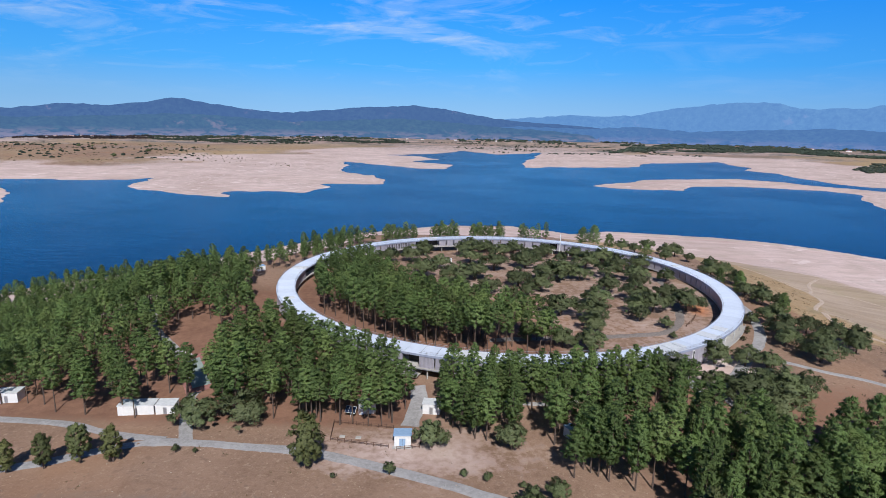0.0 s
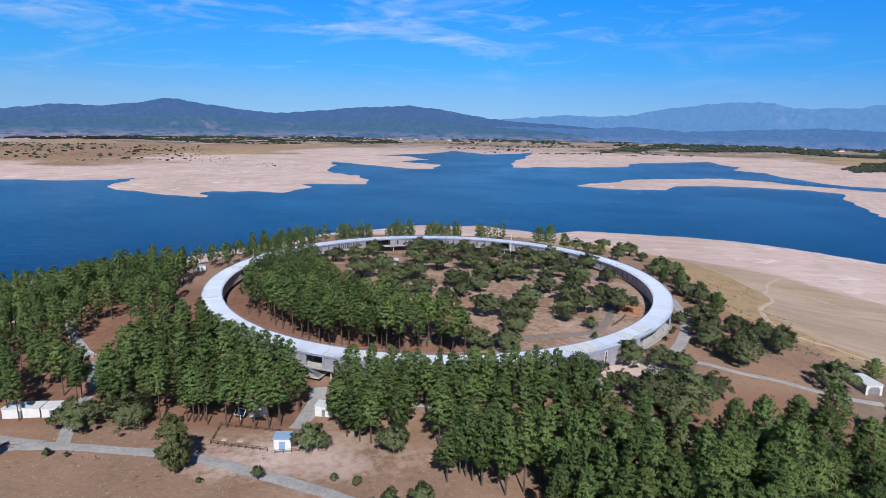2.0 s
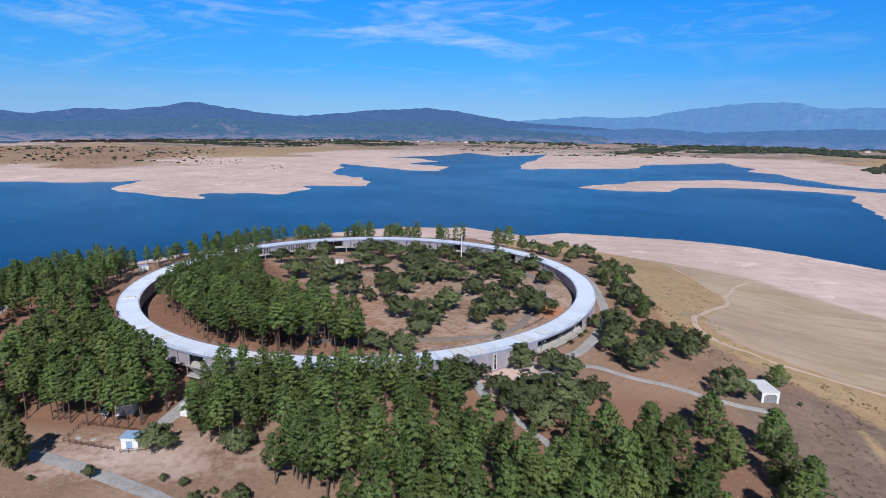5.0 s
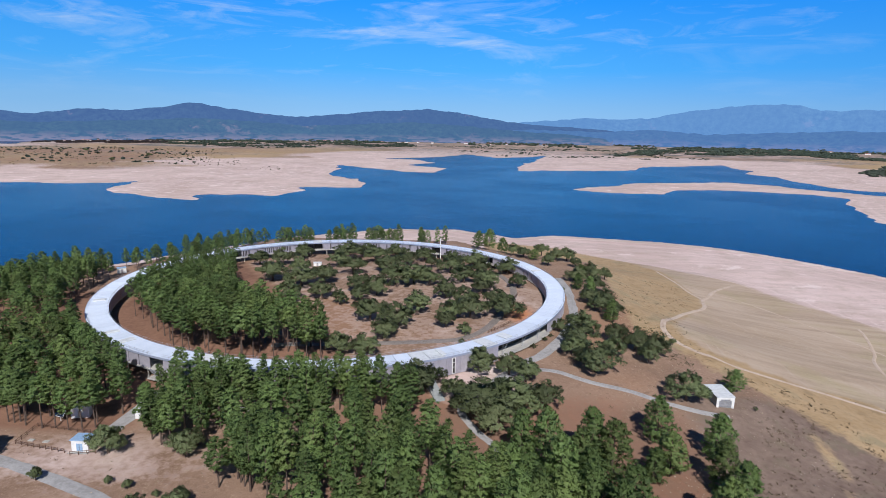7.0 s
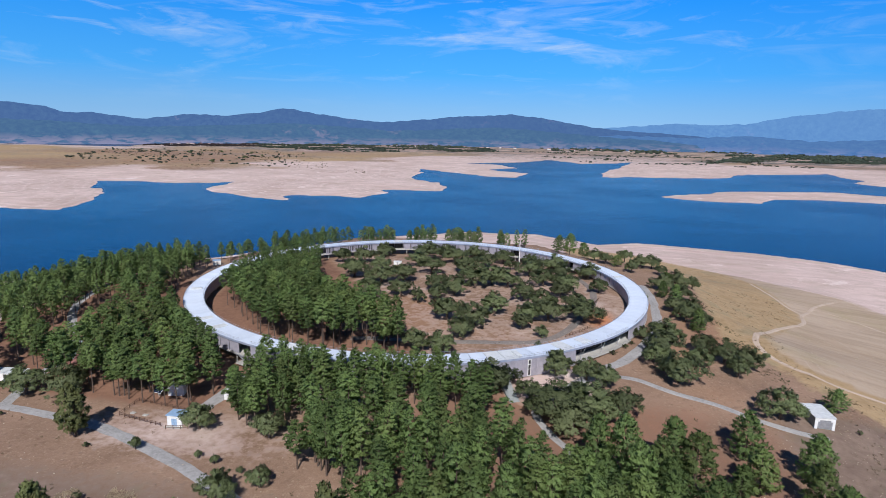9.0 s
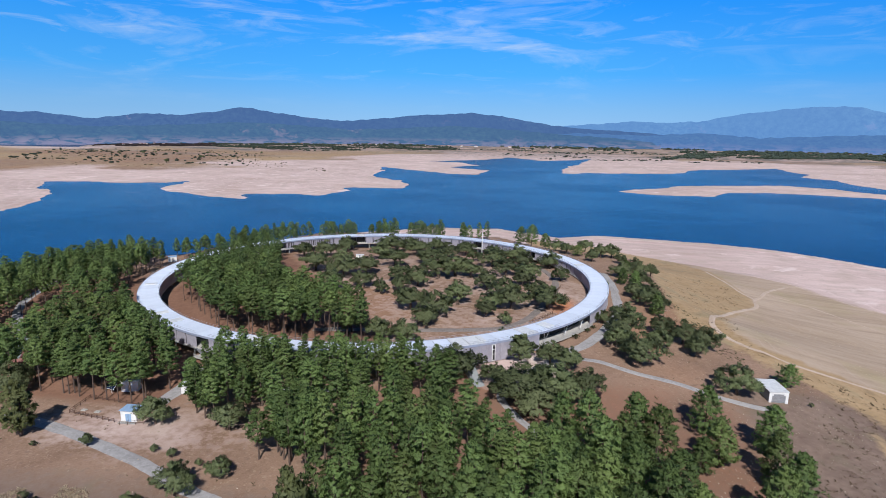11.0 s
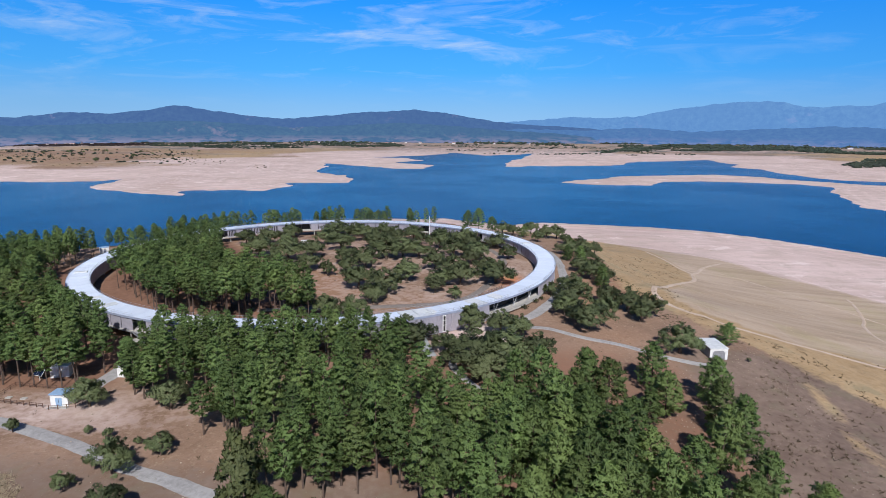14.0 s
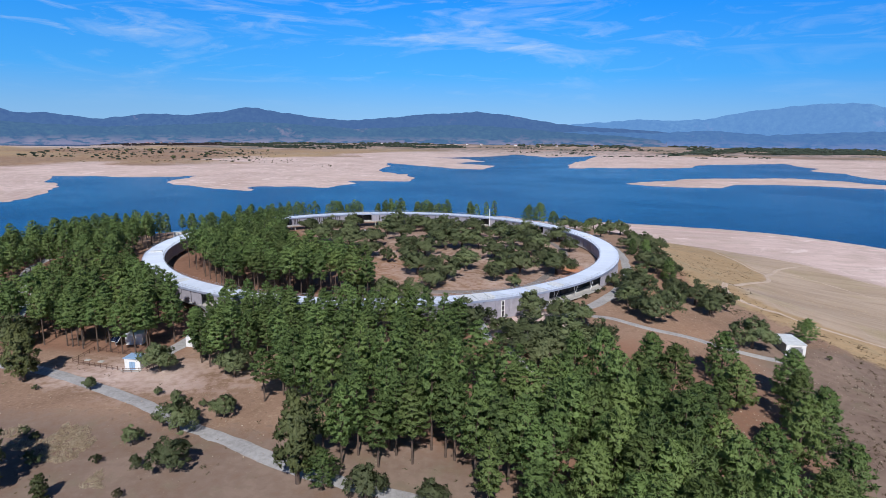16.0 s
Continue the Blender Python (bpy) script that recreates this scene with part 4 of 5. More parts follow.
OAKS = [oak_meshes(s, 7.0, w, n, 50, 0.36, OAK) for s, w, n in ((11, 4.0, 130), (12, 4.3, 134), (13, 3.7, 120), (14, 4.1, 126))]
GUMS = [oak_meshes(s, 8.6, w, 190, 44, 0.34, GUM, 0.16) for s, w in ((21, 3.0), (22, 2.7))]
BUSHES = [oak_meshes(s, 1.9, 1.2, 40, 50, 0.17, m) for s, m in ((31, OAK), (32, SCRUB), (33, SCRUB))]


def tree(kind, label, category, group, pair, x, y, scale=1.0, wide=1.0, turn=0.0, bury=0.0):
    root = new(kind)
    root.matrix_basis = Matrix.LocRotScale((x, y, height_at(x, y) - bury), Euler((0, 0, turn)), (scale * wide, scale * wide, scale))
    stem = placed("trunk", pair[0], None, root)
    placed("crown", pair[1], None, root)
    for me in pair[2] if len(pair) > 2 else ():
        placed("limb", me, None, stem)
    return tagged(root, label, category, group)


def inside(x, y, area):
    odd = False
    for (ax, ay), (bx, by) in zip(area, area[1:] + area[:1]):
        if (ay > y) != (by > y) and x < (y - ay) * (bx - ax) / (by - ay) + ax:
            odd = not odd
    return odd


def scatter(area, gap, seed, keep=lambda x, y: True, tries=9000, taken=()):
    """Places in an area, no two nearer than gap."""
    rnd = random.Random(seed)
    x0, x1, y0, y1 = min(p[0] for p in area), max(p[0] for p in area), min(p[1] for p in area), max(p[1] for p in area)
    found, cells = [], {}
    for x, y in taken:
        cells.setdefault((int(x // gap), int(y // gap)), []).append((x, y))
    for _ in range(tries):
        x, y = rnd.uniform(x0, x1), rnd.uniform(y0, y1)
        i, j = int(x // gap), int(y // gap)
        if not inside(x, y, area) or not keep(x, y) or 90.5 < math.hypot(x, y) < 103.5:
            continue
        if any((x - u) ** 2 + (y - v) ** 2 < gap * gap for a in (-1, 0, 1) for b in (-1, 0, 1) for u, v in cells.get((i + a, j + b), ())):
            continue
        cells.setdefault((i, j), []).append((x, y))
        found.append((x, y))
    return found


def clear_of(*discs):
    return lambda x, y: all((x - a) ** 2 + (y - b) ** 2 > r * r for a, b, r in discs)


RING_WOOD = [(-69, 47), (-79, 27), (-84, 4), (-81, -19), (-73, -42), (-56, -60), (-34, -75), (-10, -79), (14, -78), (8, -62), (-2, -59), (-12, -53), (-18, -45), (-28, -43), (-38, -28), (-46, -11), (-54, 8), (-61, 24)]
CABIN_WOOD = [(-36, -104), (-37, -116), (-62, -117), (-78, -117), (-97, -112), (-108, -100), (-92, -84), (-88, -66), (-82, -64), (-60, -86)]
SOUTH_WOOD = [(4, -112), (7, -128), (9, -136), (24, -145), (33, -158), (46, -157), (54, -155), (64, -163), (72, -174), (86, -180), (84, -166), (78, -152), (72, -142), (62, -134), (58, -127), (52, -123), (49, -112), (47, -104), (33, -106), (22, -106), (8, -107)]
MID_WOOD = [(-22, -106), (-22, -121), (-10, -126), (-2, -124), (-3, -112), (-6, -106)]
WEST_WOOD = [(-122, -78), (-128, -100), (-122, -120), (-150, -114), (-235, -90), (-300, 20), (-262, 110), (-215, 150), (-170, 80), (-142, 26), (-122, 24), (-112, -8), (-106, -40), (-96, -48), (-104, -62)]
RIM_WOOD = [(-128, 34), (-112, 30), (-101, 40), (-94, 60), (-84, 80), (-82, 96), (-98, 98), (-120, 66)]
NORTH_WOOD = [(-116, 86), (-86, 106), (-50, 114), (-6, 118), (44, 118), (44, 132), (-10, 136), (-60, 130), (-122, 106)]
# pines of the front stand: x, y, height
FRONT_A = [(2, -112, 16.7), (4, -106, 16.4), (9, -106, 15.8), (13, -108, 17.2), (18, -109, 17.4), (23, -107, 17.0), (29, -107, 17.4), (34, -107, 17.2), (38, -105, 17.1), (42, -109, 17.6), (46, -107, 15), (15.5, -105, 17.4), (26, -104.5, 17.6), (32, -103.5, 17.2), (-4, -106, 16), (20.5, -104.5, 16.6)]
FRONT_C = [(6, -128, 17.0), (14, -124, 17.4), (21, -125, 17.4), (27, -124, 17.7), (36, -127, 17.8), (40, -132, 17.8), (46, -123, 17.9), (54, -130, 17.5), (16, -143, 17.6), (21, -146, 18.2), (25, -145, 19.2), (29, -141, 19.2), (35, -143, 19.2), (39, -142, 19.3), (45, -145, 19.4), (46, -137, 19.3), (51, -140, 19.3), (58, -142, 19.0), (63, -141, 17.6), (61, -147, 18.4), (51, -148, 19.4)]
FRONT_B = [(29, -161, 16.6), (32, -154, 19.0), (40, -156, 19.5), (44, -152, 19.9), (48, -155, 19.9), (51, -157, 18.6), (58, -158, 18.6), (63, -150, 17.4), (66, -151, 17.4), (69, -147, 17.4), (33.1, -162.8, 15.6), (35.1, -159.2, 16.4), (39.6, -161.9, 14.2), (45.4, -160, 16.2), (41.9, -157.8, 17.0), (44.9, -143.8, 17.0), (47.5, -146.4, 18.0), (52.8, -157.8, 17.2), (57, -163, 17.0), (61, -164, 17.6), (65, -165, 17.5), (70, -160, 18.0), (73, -155, 17.0), (62.8, -163.4, 15.5), (67, -169, 15.0), (70, -167, 16.0), (60, -172, 14.0), (67, -174, 11.6)]
EDGE_PINES = [(-20, -104.5, 16.5), (-14, -105, 17), (-8.5, -105, 16.5), (-1, -105.5, 16), (8.4, -142, 12.5), (11.2, -138.4, 16), (12.5, -139.8, 17), (14, -141.3, 16.5), (15.8, -141.6, 16), (18, -137.3, 17), (21.4, -142.3, 17), (-19.6, -121, 14), (-17.5, -124, 14.5), (-21.5, -118, 13), (-13.8, -126.3, 15), (-10.9, -127, 14), (6, -110, 14), (-8, -116, 16), (-10, -110, 15.5), (-17, -112, 16.5)]
WEST_A = [(-145, -50, 18), (-144, -41, 18), (-145, -30, 17.8), (-134, -35, 17.6), (-137, -26, 17.6), (-137, -20, 17), (-131, -19, 15.4), (-143, 8, 14.5), (-137, 9, 14.5), (-134, 19, 14.5), (-129, 21, 14), (-128, 13, 12), (-141, -54, 16.4), (-128, -72, 16.2), (-126, -53, 15.6), (-124, -36, 15.5), (-110, -52, 15), (-118, -25, 15.2), (-110, -34, 14.6), (-102, -46, 14)]
WEST_B = [(-128, 40, 10.4), (-124, 44, 10.5), (-121, 57, 9.9), (-117, 65, 10.1), (-106, 51, 10), (-101, 62, 11.5), (-99, 84, 12.5), (-94, 81, 12), (-93, 60, 11)]
NEAR_WEST = [(-91, -81, 16.6), (-86, -68, 15), (-74, -79, 15.5), (-88, -89, 17.4), (-85, -101, 17.2), (-81, -88, 17.2), (-68, -90, 16.3), (-64, -82, 13), (-72, -78, 13), (-84, -114, 17.4), (-81, -109, 17.6), (-79, -105, 17.4), (-72, -109, 17.4), (-71, -100, 17), (-63, -104, 17), (-59, -99, 16.6), (-59, -90, 16.8), (-41, -103, 18.2), (-37, -106, 18), (-43, -111, 17.6)]
ROAD_WEST = [(-82, -118, 13), (-79, -117, 16.2), (-68, -119, 16.4), (-59, -119, 16.2), (-52, -115, 16.2), (-37, -117, 15.8), (-50, -97, 17.6), (-54.5, -93.5, 17.2), (-46, -100, 18), (-66, -83, 15.6), (-70.5, -79, 15), (-76, -73, 14), (-33, -112, 15), (-55, -120, 13), (-103, -106, 17), (-97, -107, 16.5)]
ROAD_PINES = [(-60.8, -112.6, 15.5), (-60.8, -118.9, 14.5), (-57.8, -118.4, 15.5), (-49.5, -121.1, 15), (-68.9, -113.9, 15), (-56.6, -117.8, 14), (-86.2, -111.2, 15), (-105.8, -119.8, 15), (-109.8, -118.4, 16), (-41.9, -121.5, 14), (-38.4, -121, 13.5), (-46.2, -120.5, 15), (-35.8, -119.5, 14), (-114, -112, 16.5), (-119, -108, 16), (-116, -98, 16.5), (-110, -105, 16.5), (-124, -113, 16), (-130, -109, 16.5), (-123, -103, 16), (-129, -118, 15.5), (-135, -114, 16), (-120, -119, 15), (-112, -97, 16), (-137, -104, 16)]
# bushy pines of the east slope: x, y, height
EAST_A = [(75, -130, 16.5), (81, -131, 18), (83, -139, 16), (92, -126, 15.8), (96, -130, 14.8), (112, -109, 13), (111, -124, 11.8), (106, -128, 9), (97, -145, 13.5), (126, -113, 13), (122, -127, 13), (123, -137, 13.6), (115, -146, 14.5), (106, -157, 12.6), (117, -159, 12.8), (77, -154, 15)]
EAST_B = [(80, -163, 15), (86, -161, 15.2), (87, -169, 14.2), (91, -167, 14.4), (93, -154, 15), (99, -163, 13.4), (103, -169, 12.6), (76, -170, 12.6), (88, -147, 14), (82, -150, 14.5), (90, -138, 12), (111, -167, 12), (96, -174, 12), (70, -180, 11.5), (76, -146, 14.5), (125, -164, 11)]
EAST_WOOD = [(72, -124), (84, -126), (98, -142), (104, -156), (102, -174), (78, -178), (73, -150)]
BANK_SPOTS = [(114, 13, 10.5), (117, -20, 9.5), (67, 119, 13.5), (76, 112, 9.5), (60, 121, 12), (110, 26, 8), (116, 55, 7.5), (94, 93, 7), (144.5, -75.5, 7.5), (32, -169, 7.0)]
CLEARINGS = clear_of((-98, -98, 7), (-104, -90, 6.5), (-110, -80, 7), (-116, -68, 8), (-118, -58, 6.5), (-128, -46, 6), (-138, -36, 5), (-184, -64, 9), (-118, 34, 9), (-103, -114, 6), (-210, -30, 9), (-25, -110, 5), (-47, -114, 3.2), (-44, -95, 3.5), (-108, -12, 7), (-122, 24, 5))

PINE_LABEL = "tall green pine with a bare reddish-brown trunk"
rnd = random.Random(9)


def stand_of_pines(spots, group, kinds=PINES):
    for x, y, tall in spots:
        tree("pine_tree", PINE_LABEL, "tree", group, rnd.choice(kinds), x, y, tall / 16.5, rnd.uniform(0.96, 1.28) * (16.5 / tall) ** 0.6, rnd.uniform(0, 6.28))


def grown(spots, low, high):
    """Gives each place a height, in groves."""
    return [(x, y, rnd.uniform(low, high) * (1 + 0.08 * float(lattice(np.array(x), np.array(y), 15, 41)))) for x, y in spots]


front = FRONT_A + FRONT_C + FRONT_B + EDGE_PINES
beside = NEAR_WEST + ROAD_WEST + ROAD_PINES
taken = [q[:2] for q in front + beside + WEST_A + WEST_B]
stand_of_pines(front + grown(scatter(SOUTH_WOOD, 6.0, 2, taken=taken), 12.5, 15.5), "pines in front of the ring building")
stand_of_pines(grown(scatter(MID_WOOD, 5.2, 3, taken=taken), 13, 16), "pines in front of the ring building")
within = scatter(RING_WOOD, 4.3, 1)
fore = [p for p in within if p[1] < 0.55 * p[0] - 22]
stand_of_pines(grown(fore, 14.5, 17.8), "pines within the ring", INNER)
stand_of_pines(beside + grown(scatter(CABIN_WOOD, 5.2, 14, CLEARINGS, taken=taken), 13, 16), "pines at the road", PINES[1::2] + INNER[::2])
stand_of_pines(WEST_A + WEST_B, "pines beyond the court")
slope = EAST_A + EAST_B
slope = slope + grown(scatter(EAST_WOOD, 6.4, 31, clear_of((67, -115, 3), (71, -122, 3), (76, -131, 3)), taken=[q[:2] for q in slope] + taken), 11, 14)
for spots, group in ((slope, "bushy pines on the open slope"), (BANK_SPOTS, "young pines above the bank")):
    for x, y, tall in spots:
        tree("young_pine", "bushy green pine with boughs almost down to the ground", "tree", group, YOUNG[rnd.randrange(3)], x, y, tall / 13, rnd.uniform(0.92, 1.12) * (13 / tall) ** 0.5, rnd.uniform(0, 6.28))


def joined_wood(name, label, spots, pairs, low, high, seed, fade=lambda x, y: 1.0):
    """A far wood as one mesh of crowns and one of trunks."""
    rnd = random.Random(seed)
    data = []
    for trunk, crown in pairs:
        co = np.empty(len(crown.vertices) * 3, np.float32)
        crown.vertices.foreach_get("co", co)
        data.append((co.reshape(-1, 3, 3), SOFT[crown.name]))
    out, lit, tone, bm = [], [], [], bmesh.new()
    for x, y in spots:
        s, a, z = rnd.uniform(low, high) * fade(x, y) * (1 + 0.10 * float(lattice(np.array(x), np.array(y), 15, 41))), rnd.uniform(0, 6.28), height_at(x, y)
        c, d = math.cos(a) * s, math.sin(a) * s
        q, f = data[rnd.randrange(len(data))]
        lit.append(np.stack([f[:, 0] * math.cos(a) - f[:, 1] * math.sin(a), f[:, 0] * math.sin(a) + f[:, 1] * math.cos(a), f[:, 2]], -1))
        out.append(np.stack([q[..., 0] * c - q[..., 1] * d + x, q[..., 0] * d + q[..., 1] * c + y, q[..., 2] * s + z], -1))
        tone.append(np.full(len(q) * 3, rnd.random(), np.float32))
        limb(bm, [Vector((x, y, z - 0.5)), Vector((x, y, z + 12 * s))], [0.2 * s, 0.06 * s], 5)
    root = new(name)
    me = triangles("crowns", np.concatenate(out), pairs[0][1].materials[0], np.concatenate(lit))
    me.attributes.new("tree", "FLOAT", "POINT").data.foreach_set("value", np.concatenate(tone))
    placed("crowns", me, None, root)
    part("trunks", bm, BARK, root)
    return tagged(root, label, "trees", kind="stuff")


west = scatter(WEST_WOOD, 4.9, 4, CLEARINGS, taken=taken)
joined_wood("pine_wood", "dense pine wood on the hillside above the water", [p for p in west if p[1] < 15], SPARSE, 0.80, 1.0, 5)
joined_wood("shore_pine_wood", "pines running down to the beach", [p for p in west if p[1] >= 15], FAR_PINES, 0.6, 0.85, 8)
joined_wood("rim_pine_wood", "thin row of pines between the ring and the water", scatter(RIM_WOOD, 6.2, 12, taken=taken), FAR_PINES, 0.58, 0.78, 9)
joined_wood("inner_pine_wood", "stand of tall pines with bare trunks within the ring", [p for p in within if p not in fore], TALL, 0.86, 1.0, 6, lambda x, y: 1 - 0.24 * float(step(-40, 35, y)))
north = scatter(NORTH_WOOD, 4.4, 5, lambda x, y: not -22 < x < -12 and (x < 8 or lattice(np.array(x), np.array(y), 9, 47) > 0.1) and float(lattice(np.array(x), np.array(y), 15, 45)) > -0.3)
joined_wood("shore_pine_wood", "groups of pines between the ring and the beach", north, SHORE_PINES, 0.78, 1.05, 7)

# holm oaks in the meadow within the ring: x, y, half width
INNER_A = [(-38, 16, 6.2), (-46, 54, 5.0), (-41, 75, 5.2), (-21, 8, 6.2), (-12, 15, 5.2), (-6, -10, 4.2), (-19, -14, 5.0), (-15, 76, 6.6), (-2, 33, 5.4), (8, 4, 4.7), (4, -18, 2.9), (11, -12, 3.2), (3, 67, 5.2), (15, 42, 6.0), (24, 14, 6.8), (17, -3, 5.0)]
INNER_B = [(31, 20, 6.0), (22, 62, 4.6), (36, 58, 3.0), (47, 44, 5.4), (30, 76, 4.6), (59, 62, 5.4), (63, 40, 5.0), (55, 25, 5.0), (66, 17, 5.0), (77, 48, 4.6), (48, -3, 5.0), (57, -15, 4.8), (60, -30, 4.8), (52, -33, 3.8), (38, -25, 5.3), (33, -44, 5.1)]
INNER_C = [(21, -38, 5.2), (30, -56, 3.9), (26, -72, 4.2), (17, -70, 3.6), (51, -43, 2.9), (58.5, -50, 2.0), (81, 19, 3.4), (74, -28, 5.8), (70, -15, 4.3), (-14, 51, 4.6), (-5, 84, 4.6), (12, 84, 4.6), (-58, 50, 4.4), (39, 17, 4.2), (6, -66, 3.6), (-30, 34, 4.2), (46, 70, 4.2), (64, 6, 3.6)]
OUTER_A = [(46.5, -94, 5.8), (65, -79.5, 4.4), (74, -81, 3.4), (79, -85, 3.4), (66, -104, 6.4), (75, -101, 6.2), (70, -111, 5.0), (58, -97, 3.0), (84, -98, 3.6), (102, -41, 5.0), (99, -55, 4.8), (96, -64, 3.4), (102, -74, 5.4), (110, -60, 3.6), (94, -41, 2.2), (114, -44, 3.4), (120, -50, 4.2), (126, -54, 4.4)]
OUTER_B = [(127, -85, 4.8), (122, -61, 3.2), (112, 42, 4.0), (115, -7, 4.4), (119, 28, 3.6), (112, 3, 3.4), (123, 70, 3.2), (101, 80, 3.6), (120, -12, 3.2), (88, 98, 3.2), (82, 106, 3.4), (108, 100, 4.3), (115, 104, 4.4), (100, 112, 3.6), (119, 5, 3.6), (123, 54, 3.4), (131, 66, 3.0), (118, 88, 2.7), (-75, -121.5, 4.6), (-87, -124, 4.8), (-24.5, -131, 3.3), (-5, -130.5, 3.2), (-2.5, -157, 3.1), (4.4, -170, 2.9), (40, -171, 2.7), (3.5, -150.5, 2.2), (51, -171, 1.9)]


def oaks(spots, label, group, shift):
    for k, (x, y, r) in enumerate(spots):
        s = (r / 4.0) ** 0.55 if r > 3 else r / 3.5
        tree("holm_oak", label, "tree", group, OAKS[(k + shift) % 4], x, y, s * 1.18, r / 4.0 / s * 1.14, (k + shift) * 1.7)


oaks(INNER_A + INNER_B + INNER_C, "broad grey-green holm oak in the dry meadow within the ring", "oaks within the ring", 0)
oaks(OUTER_A + OUTER_B, "grey-green holm oak on the dry slope outside the ring", "oaks outside the ring", 1)
for k, (x, y, s) in enumerate([(-53, -141.2, 1.42), (-113.5, -144, 0.9), (-107, -141, 1.0), (-99, -141, 0.95), (-121, -146, 0.8), (27.5, -169, 1.7), (-22, -181, 1.5), (-28, -176, 1.35), (-11, -181, 0.5)]):
    tree("gum_tree", "bushy olive-green gum tree beside the gravel road", "tree", "gum trees", GUMS[k % 2], x, y, s * 1.12, 0.92 if s < 1.5 else 0.78, k * 1.3)
for k, (x, y, s) in enumerate([(-33.5, -143.3, 0.5), (-8.2, -162.8, 0.58), (-2.2, -169.9, 0.42), (-16.6, -143.1, 0.3), (-11.2, -144.5, 0.36), (-3.5, -146.5, 0.26), (-86.2, -136.6, 0.34), (-81.5, -136.4, 0.2), (136.5, -39, 0.42), (58, -60, 0.4)]):
    tree("sapling", "small green tree with a thin trunk on the dry slope", "tree", "saplings on the slope", OAKS[k % 4], x, y, s, 0.8, k * 2.1)
for k, (x, y, s) in enumerate([(-31.6, -162.7, 0.9), (-28, -164, 0.9), (-20.9, -172, 1.1), (-10.5, -169.5, 0.9), (-46, -145, 0.7), (127, -142, 0.9), (147, -86, 0.6), (0.3, -177.7, 0.8), (-24, -170, 0.8)]):
    tree("shrub", "low green shrub on the dry slope", "shrub", "shrubs on the slope", BUSHES[k % 2], x, y, s, 1.0, k * 2.1)
for k in range(11):
    a = radians(10 + k * 2.6)
    tree("cypress_shrub", "small dark upright cypress in a row beside the ring", "shrub", "row of small cypresses", BUSHES[0], 104.2 * math.cos(a), 104.2 * math.sin(a), 1.15 + 0.12 * (k % 3), 0.42, k)
for k, (x, y, s) in enumerate([(83, -59.5, 0.9), (87.5, -52.5, 0.8), (90, -48, 0.7)]):
    tree("shrub", "low olive shrub in front of the terrace", "shrub", "shrubs at the terrace", BUSHES[1 + k % 2], x, y, s, 1.2, k)

# ---- roads ----
def glide(points, every):
    """Points along a smooth curve through the given ones."""
    p = [Vector(q) for q in points]
    p = [p[0] * 2 - p[1]] + p + [p[-1] * 2 - p[-2]]
    out = []
    for a, b, c, d in zip(p, p[1:], p[2:], p[3:]):
        n = max(1, round((c - b).length / every))
        for k in range(n):
            t = k / n
            out.append(0.5 * (2 * b + (c - a) * t + (2 * a - 5 * b + 4 * c - d) * t * t + (3 * b - a - 3 * c + d) * t ** 3))
    return out + [p[-2]]


def lane(name, points, width, material, label, lift=0.06, category="road"):
    line = glide(points, 1.5)
    cols = (-0.5, -0.3, 0.0, 0.3, 0.5)
    verts, side = [], []
    for k, q in enumerate(line):
        d = line[min(k + 1, len(line) - 1)] - line[max(k - 1, 0)]
        n = Vector((-d.y, d.x)).normalized()
        for c in cols:
            w = width * (1 + 0.10 * noise.noise((q.x * 0.3, q.y * 0.3, c)))
            x, y = q.x + n.x * c * w, q.y + n.y * c * w
            verts.append((x, y))
            side.append(abs(c) * 2)
    xy = np.array(verts)
    z = terrain(xy[:, 0], xy[:, 1]) + lift
    z[np.array(side) > 0.9] -= lift + 0.05
    faces = []
    for k in range(len(line) - 1):
        for c in range(4):
            i = k * 5 + c
            faces.append((i, i + 5, i + 6, i + 1))
    me = bpy.data.meshes.new(name)
    me.from_pydata(np.c_[xy, z].tolist(), [], faces)
    me.attributes.new("side", "FLOAT", "POINT").data.foreach_set("value", np.array(side, np.float32))
    for f in me.polygons:
        f.use_smooth = True
    me.materials.append(material)
    return tagged(new(name, me), label, category, kind="structure")


lane("road_main", [(-200, -170), (-160, -157), (-124, -145), (-113, -140.7), (-99, -133.5), (-85.6, -132), (-61, -133.8), (-46, -137), (-32.2, -141.8), (-15.8, -148), (-0.8, -155), (13, -160.3), (23, -164.6), (35.2, -167.6), (45, -169.6), (70, -178), (110, -198)], 4.2, GRAVEL, "pale grey gravel road across the dry slope")
lane("road_camp", [(-86, -132), (-91, -121), (-96, -108), (-96, -98), (-103, -90), (-116, -77), (-135, -55), (-150, -20)], 4.0, GRAVEL, "gravel road into the pine wood", 0.08)
lane("road_side", [(-92, -131), (-106, -128.6), (-123, -124), (-150, -122)], 3.4, GRAVEL, "gravel side road", 0.07)
lane("road_ring", [(67, -90), (74, -80), (79.5, -72), (86.7, -63), (93.8, -49), (100, -30), (103, -14), (104.5, 6), (105, 24), (103, 46)], 4.6, GRAVEL, "gravel track beside the ring building", 0.07)
lane("road_shed", [(79, -74), (84, -76), (89, -76.8), (98.5, -81.7), (111, -84.3), (118.3, -87), (125.3, -89.5), (131.7, -90.8), (137.5, -91.5)], 2.8, GRAVEL, "narrow gravel track to a shed", 0.08)
